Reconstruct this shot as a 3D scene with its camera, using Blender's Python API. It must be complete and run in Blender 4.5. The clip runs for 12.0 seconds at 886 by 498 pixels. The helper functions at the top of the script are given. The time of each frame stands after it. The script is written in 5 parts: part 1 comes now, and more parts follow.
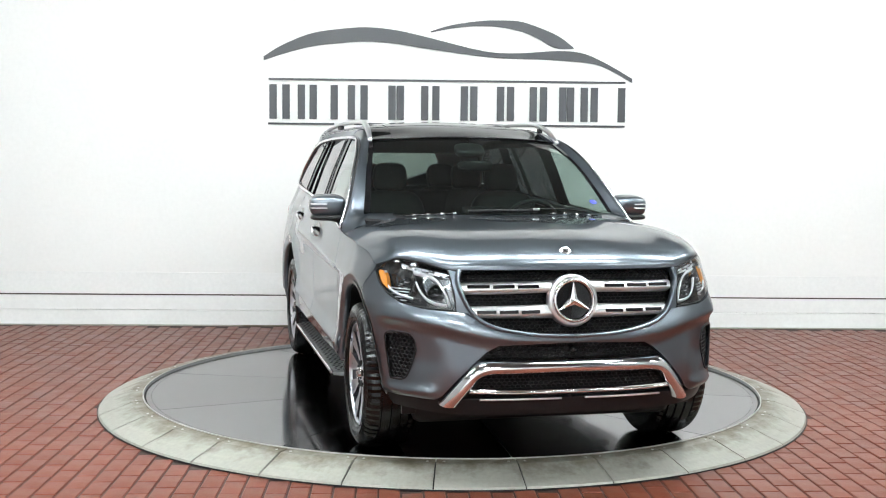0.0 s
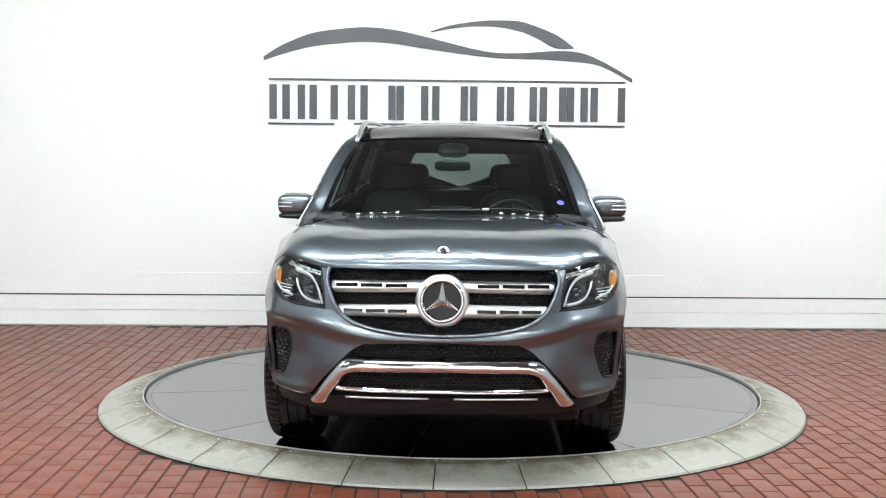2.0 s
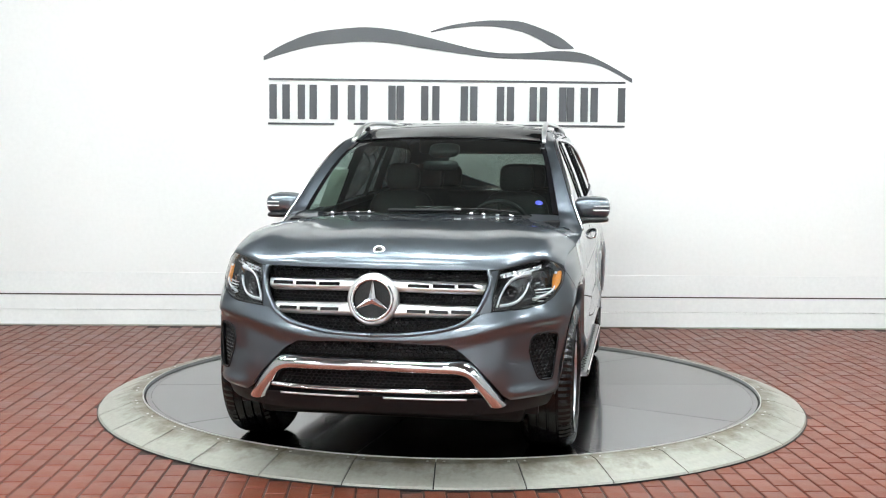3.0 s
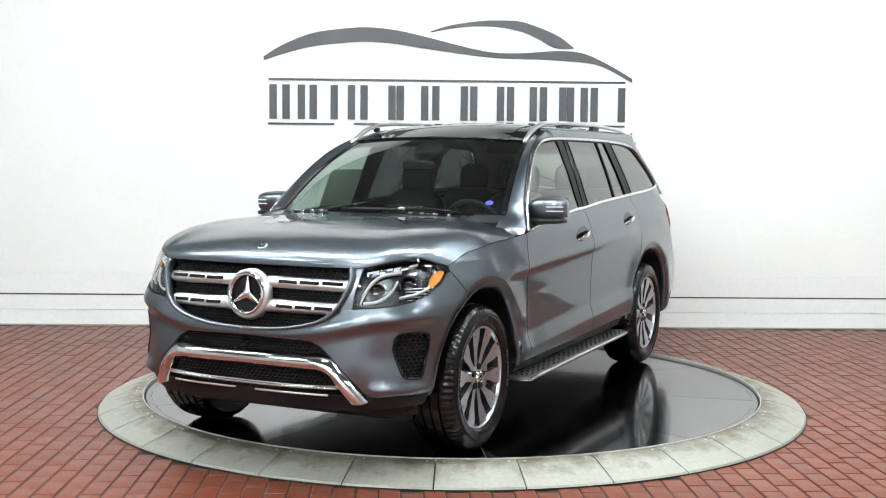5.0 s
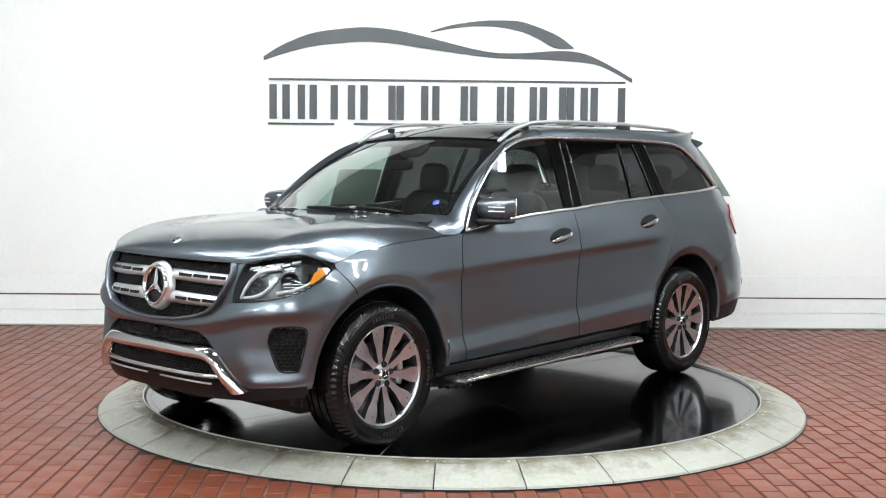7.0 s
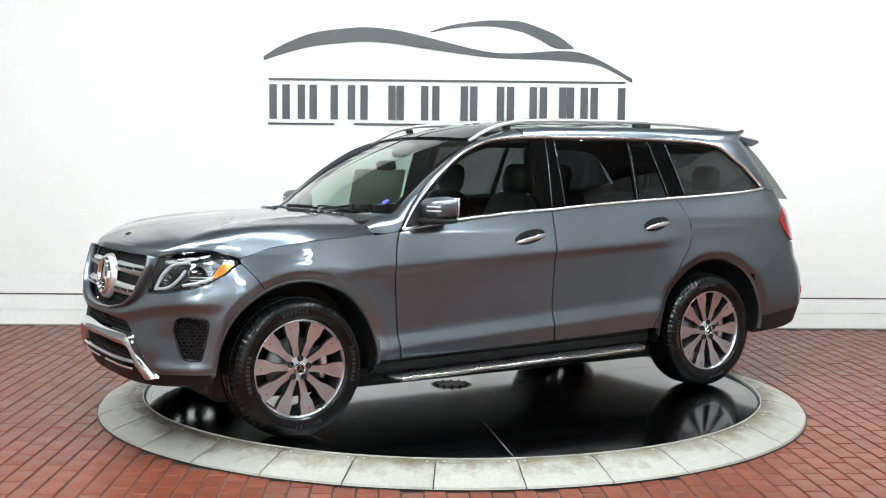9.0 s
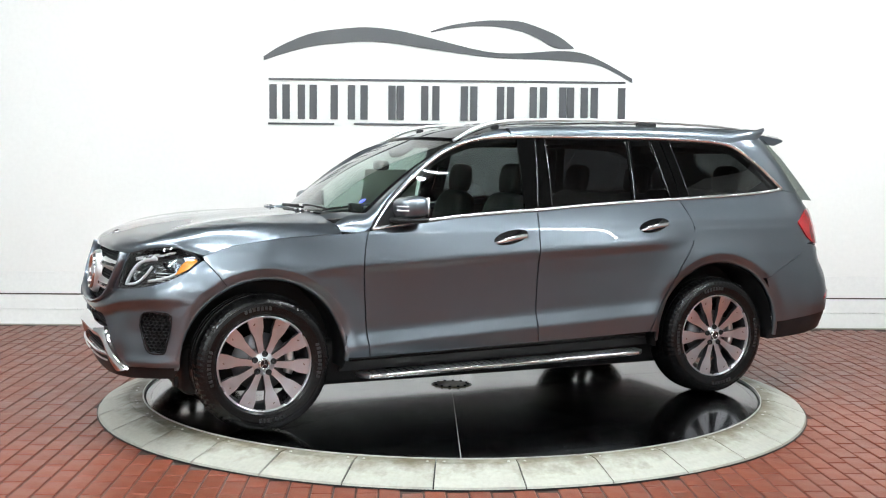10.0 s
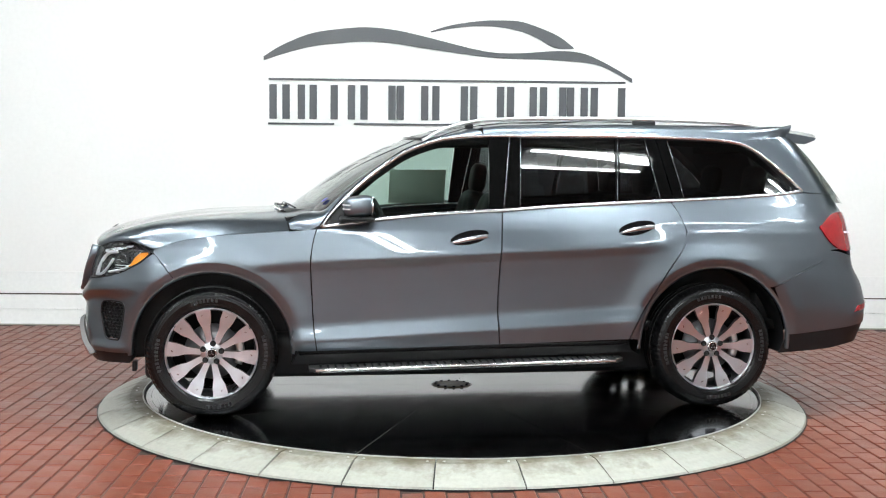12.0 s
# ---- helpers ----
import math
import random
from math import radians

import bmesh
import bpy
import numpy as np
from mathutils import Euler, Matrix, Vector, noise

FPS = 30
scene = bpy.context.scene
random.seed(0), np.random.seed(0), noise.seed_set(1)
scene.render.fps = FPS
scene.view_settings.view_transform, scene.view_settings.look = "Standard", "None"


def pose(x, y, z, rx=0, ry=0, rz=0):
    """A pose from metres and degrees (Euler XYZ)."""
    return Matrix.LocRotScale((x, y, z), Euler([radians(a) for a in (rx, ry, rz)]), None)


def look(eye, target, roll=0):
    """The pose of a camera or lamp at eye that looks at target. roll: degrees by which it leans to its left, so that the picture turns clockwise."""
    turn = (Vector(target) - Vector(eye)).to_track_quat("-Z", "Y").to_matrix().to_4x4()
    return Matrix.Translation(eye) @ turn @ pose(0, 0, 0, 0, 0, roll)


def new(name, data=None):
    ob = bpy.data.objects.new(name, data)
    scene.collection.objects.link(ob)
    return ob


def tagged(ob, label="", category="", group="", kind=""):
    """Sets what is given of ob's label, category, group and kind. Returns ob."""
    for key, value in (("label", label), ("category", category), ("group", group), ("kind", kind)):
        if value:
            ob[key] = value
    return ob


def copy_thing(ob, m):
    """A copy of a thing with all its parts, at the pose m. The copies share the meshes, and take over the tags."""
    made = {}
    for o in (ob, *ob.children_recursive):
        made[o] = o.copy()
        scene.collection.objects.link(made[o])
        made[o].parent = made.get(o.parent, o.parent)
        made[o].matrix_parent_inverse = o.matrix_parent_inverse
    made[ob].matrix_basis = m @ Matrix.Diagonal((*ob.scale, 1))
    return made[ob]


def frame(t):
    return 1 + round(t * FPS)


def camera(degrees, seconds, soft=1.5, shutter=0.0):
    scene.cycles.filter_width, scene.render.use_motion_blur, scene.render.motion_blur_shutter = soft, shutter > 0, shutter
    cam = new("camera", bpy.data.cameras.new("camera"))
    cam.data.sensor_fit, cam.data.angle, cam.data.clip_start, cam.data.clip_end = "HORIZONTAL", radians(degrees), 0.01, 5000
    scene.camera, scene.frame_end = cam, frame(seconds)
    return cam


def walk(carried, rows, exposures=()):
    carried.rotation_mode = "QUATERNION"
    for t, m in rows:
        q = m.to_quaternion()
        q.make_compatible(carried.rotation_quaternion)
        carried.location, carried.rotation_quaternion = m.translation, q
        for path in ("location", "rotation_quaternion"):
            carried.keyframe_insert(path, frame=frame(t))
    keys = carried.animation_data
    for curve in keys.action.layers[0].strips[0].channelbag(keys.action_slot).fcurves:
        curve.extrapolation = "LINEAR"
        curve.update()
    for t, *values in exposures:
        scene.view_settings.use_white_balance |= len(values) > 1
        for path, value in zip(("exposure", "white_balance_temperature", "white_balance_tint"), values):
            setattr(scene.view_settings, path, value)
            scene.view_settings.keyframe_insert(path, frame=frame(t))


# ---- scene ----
# Still camera on a stand in front of the turntable.
cam = camera(42.47, 12.0, soft=1.05)
EYE = Vector((0.0482, -7.7646, 1.4828))
CAM_POSE = look(EYE, EYE + Vector((-0.014695, 0.997263, -0.072456)), 0.52)
walk(cam, [(0, CAM_POSE), (12, CAM_POSE)], exposures=[(0, 0.0), (12, 0.0)])

FLOOR_Z = -0.09
DECK_R = 2.035
DECK_DROP = 0.016  # the deck lies a little lower than the lip of its surround

# ---- light ----
world = bpy.data.worlds.new("world")
scene.world = world
world.use_nodes = True
world.node_tree.nodes["Background"].inputs[0].default_value = (0.9, 0.95, 1.0, 1)
world.node_tree.nodes["Background"].inputs[1].default_value = 0.05
TUBE_POWER = 93.0


# ---- materials ----
def rgb(c):
    return (c[0], c[1], c[2], 1.0)


def material(name, base, rough=0.5, metal=0.0, spread=0.12, scale=6.0, fine=60.0, bump=0.0, coat=0.0,
             rough_spread=0.08, island=0.0, random_tint=0.0, tint=None, spec=0.5):
    """Principled surface with two scales of variation in colour, gloss and relief."""
    m = bpy.data.materials.new(name)
    m.use_nodes = True
    nt = m.node_tree
    bsdf = nt.nodes["Principled BSDF"]
    coord = nt.nodes.new("ShaderNodeTexCoord")
    big = nt.nodes.new("ShaderNodeTexNoise")
    big.inputs["Scale"].default_value = scale
    big.inputs["Detail"].default_value = 4
    small = nt.nodes.new("ShaderNodeTexNoise")
    small.inputs["Scale"].default_value = fine
    small.inputs["Detail"].default_value = 3
    for n in (big, small):
        nt.links.new(coord.outputs["Object"], n.inputs["Vector"])
    both = nt.nodes.new("ShaderNodeMath")
    both.operation = "ADD"
    nt.links.new(big.outputs["Fac"], both.inputs[0])
    nt.links.new(small.outputs["Fac"], both.inputs[1])
    last = both
    if random_tint:
        info = nt.nodes.new("ShaderNodeObjectInfo")
        geo = nt.nodes.new("ShaderNodeNewGeometry")
        src = geo.outputs["Random Per Island"] if island else info.outputs["Random"]
        mul = nt.nodes.new("ShaderNodeMath")
        mul.operation = "MULTIPLY_ADD"
        nt.links.new(src, mul.inputs[0])
        mul.inputs[1].default_value = random_tint
        nt.links.new(both.outputs[0], mul.inputs[2])
        last = mul
    ramp = nt.nodes.new("ShaderNodeMapRange")
    ramp.inputs["From Min"].default_value = 0.6
    ramp.inputs["From Max"].default_value = 1.4 + random_tint
    nt.links.new(last.outputs[0], ramp.inputs["Value"])
    mix = nt.nodes.new("ShaderNodeMix")
    mix.data_type = "RGBA"
    dark = [v * (1 - spread) for v in base]
    light = [min(1.0, v * (1 + spread)) for v in base] if tint is None else tint
    mix.inputs["A"].default_value = rgb(dark)
    mix.inputs["B"].default_value = rgb(light)
    nt.links.new(ramp.outputs[0], mix.inputs["Factor"])
    nt.links.new(mix.outputs["Result"], bsdf.inputs["Base Color"])
    rr = nt.nodes.new("ShaderNodeMapRange")
    rr.inputs["From Min"].default_value = 0.3
    rr.inputs["From Max"].default_value = 0.7
    rr.inputs["To Min"].default_value = max(0.0, rough - rough_spread)
    rr.inputs["To Max"].default_value = rough + rough_spread
    nt.links.new(big.outputs["Fac"], rr.inputs["Value"])
    nt.links.new(rr.outputs[0], bsdf.inputs["Roughness"])
    bsdf.inputs["Metallic"].default_value = metal
    bsdf.inputs["Specular IOR Level"].default_value = spec
    bsdf.inputs["Coat Weight"].default_value = coat
    bsdf.inputs["Coat Roughness"].default_value = 0.02
    if bump:
        bn = nt.nodes.new("ShaderNodeBump")
        bn.inputs["Strength"].default_value = bump
        bn.inputs["Distance"].default_value = 0.004
        nt.links.new(small.outputs["Fac"], bn.inputs["Height"])
        nt.links.new(bn.outputs[0], bsdf.inputs["Normal"])
    return m


def glass(name, tint, haze=0.0):
    m = bpy.data.materials.new(name)
    m.use_nodes = True
    nt = m.node_tree
    nt.nodes.clear()
    out = nt.nodes.new("ShaderNodeOutputMaterial")
    clear = nt.nodes.new("ShaderNodeBsdfTransparent")
    clear.inputs[0].default_value = rgb(tint)
    gloss = nt.nodes.new("ShaderNodeBsdfGlossy")
    gloss.inputs["Roughness"].default_value = 0.0
    gloss.inputs["Color"].default_value = (1, 1, 1, 1)
    face = nt.nodes.new("ShaderNodeLayerWeight")
    face.inputs["Blend"].default_value = 0.5
    steep = nt.nodes.new("ShaderNodeMath")
    steep.operation = "POWER"
    steep.inputs[1].default_value = 4.0
    nt.links.new(face.outputs["Facing"], steep.inputs[0])
    gain = nt.nodes.new("ShaderNodeMath")
    gain.operation = "MULTIPLY_ADD"
    gain.inputs[1].default_value = 0.9
    gain.inputs[2].default_value = 0.06
    nt.links.new(steep.outputs[0], gain.inputs[0])
    mix = nt.nodes.new("ShaderNodeMixShader")
    nt.links.new(gain.outputs[0], mix.inputs[0])
    nt.links.new(clear.outputs[0], mix.inputs[1])
    nt.links.new(gloss.outputs[0], mix.inputs[2])
    last = mix
    # A thin diffuse share imitates the grey haze reflected in the windscreen.
    if haze:
        film = nt.nodes.new("ShaderNodeBsdfDiffuse")
        film.inputs[0].default_value = (0.7, 0.74, 0.70, 1)
        last = nt.nodes.new("ShaderNodeMixShader")
        last.inputs[0].default_value = haze
        nt.links.new(mix.outputs[0], last.inputs[1])
        nt.links.new(film.outputs[0], last.inputs[2])
    nt.links.new(last.outputs[0], out.inputs[0])
    return m


def glow(name, colour, strength):
    m = bpy.data.materials.new(name)
    m.use_nodes = True
    b = m.node_tree.nodes["Principled BSDF"]
    b.inputs["Base Color"].default_value = rgb(colour)
    b.inputs["Emission Color"].default_value = rgb(colour)
    b.inputs["Emission Strength"].default_value = strength
    return m


M_PAINT = material("grey metallic paint", (0.153, 0.178, 0.205), 0.31, 0.92, 0.06, 2.0, 900.0, 0.0, 1.0, 0.02)
M_PAINT.node_tree.nodes["Principled BSDF"].inputs["Coat IOR"].default_value = 1.55
M_PAINT.node_tree.nodes["Principled BSDF"].inputs["Specular Tint"].default_value = (0.45, 0.46, 0.48, 1)
M_WALL = material("white wall paint", (0.89, 0.885, 0.87), 0.55, 0.0, 0.03, 0.8, 25.0, 0.08)
M_PLINTH = material("white plinth paint", (0.89, 0.89, 0.88), 0.5, 0.0, 0.05, 1.5, 30.0, 0.1)
M_CEIL = material("dark ceiling", (0.10, 0.10, 0.10), 0.8, 0.0, 0.15, 1.0, 20.0)
M_BACK = material("pale unseen wall", (0.82, 0.83, 0.84), 0.7, 0.0, 0.10, 0.7, 18.0)
M_SIDEWALL = material("grey side wall", (0.27, 0.27, 0.27), 0.7, 0.0, 0.15, 0.7, 18.0)
M_SIGN = material("charcoal sign paint", (0.065, 0.067, 0.075), 0.45, 0.0, 0.08, 5.0, 80.0)
M_BRICK = material("red brick", (0.145, 0.0318, 0.0156), 0.38, 0.0, 0.22, 7.0, 130.0, 0.25, random_tint=0.45, spec=0.32,
                   tint=(0.210, 0.055, 0.028))
M_BRICK_FIELD = material("red brick field", (0.145, 0.0318, 0.0156), 0.38, 0.0, 0.22, 7.0, 130.0, 0.25, island=1,
                         random_tint=0.45, spec=0.32, tint=(0.210, 0.055, 0.028))
M_MORTAR = material("dark mortar", (0.070, 0.048, 0.042), 0.9, 0.0, 0.25, 9.0, 120.0, 0.3)
# Random tone per plate stands in for the uneven sheen of brushed plates.
M_DECK = material("polished steel plate", (0.105, 0.107, 0.112), 0.13, 1.0, 0.55, 1.2, 40.0, 0.0, coat=0.25, rough_spread=0.02,
                  random_tint=2.2)
M_RING = material("weathered steel plate", (0.37, 0.366, 0.322), 0.42, 0.20, 0.20, 3.2, 40.0, 0.06, rough_spread=0.12,
                  random_tint=0.25)


def rust(m, r_in, r_out, colour):
    """Brown run-off stains that thin out from the inner edge of a ring."""
    nt = m.node_tree
    bsdf = nt.nodes["Principled BSDF"]
    old = bsdf.inputs["Base Color"].links[0].from_socket
    coord = nt.nodes.new("ShaderNodeTexCoord")
    flat = nt.nodes.new("ShaderNodeVectorMath")
    flat.operation = "MULTIPLY"
    flat.inputs[1].default_value = (1, 1, 0)
    nt.links.new(coord.outputs["Object"], flat.inputs[0])
    dist = nt.nodes.new("ShaderNodeVectorMath")
    dist.operation = "LENGTH"
    nt.links.new(flat.outputs[0], dist.inputs[0])
    near = nt.nodes.new("ShaderNodeMapRange")
    near.inputs["From Min"].default_value = r_in
    near.inputs["From Max"].default_value = r_out
    near.inputs["To Min"].default_value = 0.36
    near.inputs["To Max"].default_value = -0.12
    nt.links.new(dist.outputs["Value"], near.inputs["Value"])
    geo = nt.nodes.new("ShaderNodeObjectInfo")
    move = nt.nodes.new("ShaderNodeVectorMath")
    move.operation = "ADD"
    nt.links.new(coord.outputs["Object"], move.inputs[0])
    nt.links.new(geo.outputs["Location"], move.inputs[1])
    noise = nt.nodes.new("ShaderNodeTexNoise")
    noise.noise_dimensions = "4D"
    noise.inputs["Scale"].default_value = 9.0
    noise.inputs["Detail"].default_value = 6.0
    noise.inputs["Roughness"].default_value = 0.65
    seed = nt.nodes.new("ShaderNodeMath")
    seed.operation = "MULTIPLY"
    seed.inputs[1].default_value = 50.0
    nt.links.new(geo.outputs["Random"], seed.inputs[0])
    nt.links.new(seed.outputs[0], noise.inputs["W"])
    nt.links.new(move.outputs[0], noise.inputs["Vector"])
    add = nt.nodes.new("ShaderNodeMath")
    nt.links.new(near.outputs[0], add.inputs[0])
    nt.links.new(noise.outputs["Fac"], add.inputs[1])
    cut = nt.nodes.new("ShaderNodeMapRange")
    cut.inputs["From Min"].default_value = 0.50
    cut.inputs["From Max"].default_value = 0.90
    nt.links.new(add.outputs[0], cut.inputs["Value"])
    mix = nt.nodes.new("ShaderNodeMix")
    mix.data_type = "RGBA"
    nt.links.new(cut.outputs[0], mix.inputs["Factor"])
    nt.links.new(old, mix.inputs["A"])
    mix.inputs["B"].default_value = rgb(colour)
    nt.links.new(mix.outputs["Result"], bsdf.inputs["Base Color"])


rust(M_RING, 2.05, 2.30, (0.13, 0.105, 0.062))
M_EDGE = material("bright steel edge", (0.6, 0.6, 0.58), 0.35, 0.4, 0.1, 8.0, 60.0)
M_BLACK = material("black plastic", (0.013, 0.013, 0.014), 0.45, 0.0, 0.2, 8.0, 150.0, 0.08, spec=0.25)
M_GLOSS = material("gloss black", (0.006, 0.006, 0.007), 0.018, 0.0, 0.1, 8.0, 100.0, rough_spread=0.008)
M_PILLAR = material("black pillar film", (0.003, 0.003, 0.003), 0.03, 0.0, 0.1, 8.0, 100.0, rough_spread=0.01, spec=0.04)
M_ROOF = material("dark roof glass", (0.004, 0.0042, 0.0045), 0.03, 0.0, 0.1, 8.0, 100.0, rough_spread=0.01, spec=0.15)
M_RUBBER = material("tyre rubber", (0.0045, 0.0045, 0.0048), 0.22, 0.0, 0.2, 9.0, 160.0, 0.015, rough_spread=0.05, spec=0.35)
# Lighter than the rubber, imitating the glints on raised letters.
M_LETTER = material("raised tyre lettering", (0.014, 0.014, 0.015), 0.4, 0.0, 0.2, 9.0, 90.0)
M_CHROME = material("chrome", (0.86, 0.86, 0.87), 0.06, 1.0, 0.03, 8.0, 60.0, rough_spread=0.02)
M_BRIGHT = material("brushed bright trim", (0.84, 0.84, 0.85), 0.24, 1.0, 0.03, 8.0, 60.0, rough_spread=0.03)
M_SATIN = material("satin silver", (0.76, 0.76, 0.76), 0.36, 1.0, 0.06, 8.0, 80.0, rough_spread=0.05)
M_ALLOY = material("machined alloy", (0.68, 0.68, 0.72), 0.28, 1.0, 0.02, 10.0, 160.0, rough_spread=0.01)
M_ALLOY_DARK = material("painted alloy", (0.045, 0.045, 0.05), 0.35, 0.6, 0.1, 10.0, 90.0)
M_DISC = material("brake iron", (0.25, 0.25, 0.26), 0.4, 0.9, 0.1, 12.0, 80.0)
M_LEATHER = material("dark grey leather", (0.009, 0.009, 0.009), 0.5, 0.0, 0.2, 8.0, 140.0, 0.2, spec=0.18)
M_TRIM = material("interior plastic", (0.020, 0.020, 0.021), 0.6, 0.0, 0.2, 8.0, 120.0, 0.15, spec=0.2)
M_PAPER = material("window sheet", (0.55, 0.57, 0.52), 0.7, 0.0, 0.1, 8.0, 60.0)
_nt = M_PAPER.node_tree
_out, _pb = _nt.nodes["Material Output"], _nt.nodes["Principled BSDF"]
_tr, _mx = _nt.nodes.new("ShaderNodeBsdfTranslucent"), _nt.nodes.new("ShaderNodeMixShader")
_tr.inputs["Color"].default_value = (0.70, 0.73, 0.68, 1)
_mx.inputs[0].default_value = 0.6
_nt.links.new(_pb.outputs[0], _mx.inputs[1])
_nt.links.new(_tr.outputs[0], _mx.inputs[2])
_nt.links.new(_mx.outputs[0], _out.inputs[0])
M_AMBER = material("amber lens", (0.85, 0.30, 0.03), 0.12, 0.0, 0.12, 20.0, 120.0, coat=0.6)
M_RED = material("red lens", (0.30, 0.004, 0.007), 0.10, 0.0, 0.25, 14.0, 90.0, coat=0.8)
M_WHITE = material("white plastic", (0.75, 0.76, 0.78), 0.25, 0.0, 0.05, 8.0, 60.0)
M_BLUE = material("blue sticker", (0.05, 0.07, 0.55), 0.4, 0.0, 0.25, 40.0, 200.0)
M_REFLECTOR = material("lamp reflector", (0.10, 0.102, 0.106), 0.20, 1.0, 0.15, 12.0, 90.0)
M_WINDSHIELD = glass("windshield glass", (0.54, 0.64, 0.60), 0.004)
M_SIDE = glass("front side glass", (0.60, 0.70, 0.66))
M_PRIVACY = glass("privacy glass", (0.10, 0.105, 0.11))
M_REAR = glass("rear screen glass", (0.26, 0.29, 0.27))
M_LENS = glass("lamp lens", (0.93, 0.95, 0.96))
M_TUBE = glow("lamp tube", (0.905, 0.98, 0.99), TUBE_POWER)


# ---- mesh helpers ----
def part(name, bm, mat, parent=None, label="", smooth=True):
    """Links a bmesh as one mesh object."""
    mesh = bpy.data.meshes.new(name)
    for f in bm.faces:
        f.smooth = smooth
    bm.to_mesh(mesh)
    bm.free()
    for mm in (mat if isinstance(mat, (list, tuple)) else [mat]):
        mesh.materials.append(mm)
    ob = new(name, mesh)
    ob.parent = parent
    if label:
        ob["label"] = label
    return ob


def empty(name, label, category, group=""):
    return tagged(new(name), label, category, group)


def resample(pts, n):
    p = np.array(pts, float)
    d = np.concatenate([[0], np.cumsum(np.linalg.norm(np.diff(p, axis=0), axis=1))])
    s = np.linspace(0, d[-1], n + 1)
    return np.stack([np.interp(s, d, p[:, k]) for k in range(p.shape[1])], 1)


def smooth_line(pts, n):
    """A curve through the points (Catmull-Rom), n even steps."""
    p = np.array(pts, float)
    if len(p) < 3:
        return resample(p, n)
    e = np.vstack([2 * p[0] - p[1], p, 2 * p[-1] - p[-2]])
    out = []
    for i in range(1, len(e) - 2):
        a, b, c, d = e[i - 1], e[i], e[i + 1], e[i + 2]
        for t in np.linspace(0, 1, 12, endpoint=False):
            out.append(0.5 * (2 * b + (c - a) * t + (2 * a - 5 * b + 4 * c - d) * t * t
                              + (3 * b - a - 3 * c + d) * t ** 3))
    out.append(p[-1])
    return resample(out, n)


def coons(bottom, top, left, right, nu, nv, curved=True):
    """Transfinite patch: bottom and top run left to right, left and right run upwards."""
    f = smooth_line if curved else resample
    b, t, l, r = f(bottom, nu), f(top, nu), f(left, nv), f(right, nv)
    u = np.linspace(0, 1, nu + 1)[None, :, None]
    v = np.linspace(0, 1, nv + 1)[:, None, None]
    c00, c10, c01, c11 = b[0], b[-1], t[0], t[-1]
    return ((1 - v) * b[None] + v * t[None] + (1 - u) * l[:, None] + u * r[:, None]
            - ((1 - u) * (1 - v) * c00 + u * (1 - v) * c10 + (1 - u) * v * c01 + u * v * c11))


def ruled(a, b, nu, nv=1, curved=True):
    f = smooth_line if curved else resample
    a, b = f(a, nu), f(b, nu)
    v = np.linspace(0, 1, nv + 1)[:, None, None]
    return (1 - v) * a[None] + v * b[None]


def normals(g):
    du = np.gradient(g, axis=1)
    dv = np.gradient(g, axis=0)
    n = np.cross(du, dv)
    return n / np.maximum(np.linalg.norm(n, axis=2, keepdims=True), 1e-9)


def grid_bm(g, depth=0.015, outward=None, bm=None, keep=None, mat=0):
    """A sheet from a grid of points with its border turned in by depth."""
    bm = bm or bmesh.new()
    n = normals(g)
    mid = g.reshape(-1, 3).mean(0)
    away = np.array(outward if outward is not None else (0, np.sign(mid[1]) if abs(mid[1]) > 0.2 else 0, 0.3))
    if (n.reshape(-1, 3).mean(0) @ away) < 0:
        g = g[:, ::-1]
        n = -n[:, ::-1]
        if keep is not None:
            keep = keep[:, ::-1]
    nv, nu = g.shape[:2]
    vs = [[bm.verts.new(g[j, i]) for i in range(nu)] for j in range(nv)]
    for j in range(nv - 1):
        for i in range(nu - 1):
            if keep is None or keep[j, i]:
                f = bm.faces.new((vs[j][i], vs[j][i + 1], vs[j + 1][i + 1], vs[j + 1][i]))
                f.material_index = mat
    if depth:
        loop = [(0, i) for i in range(nu)] + [(j, nu - 1) for j in range(1, nv)] \
            + [(nv - 1, i) for i in range(nu - 2, -1, -1)] + [(j, 0) for j in range(nv - 2, 0, -1)]
        low = [bm.verts.new(g[j, i] - n[j, i] * depth) for j, i in loop]
        for k in range(len(loop)):
            a, b = loop[k], loop[(k + 1) % len(loop)]
            try:
                f = bm.faces.new((vs[a[0]][a[1]], low[k], low[(k + 1) % len(loop)], vs[b[0]][b[1]]))
                f.material_index = mat
                e = bm.edges.get((vs[a[0]][a[1]], vs[b[0]][b[1]]))
                if e:
                    e.smooth = False
            except ValueError:
                pass
    return bm


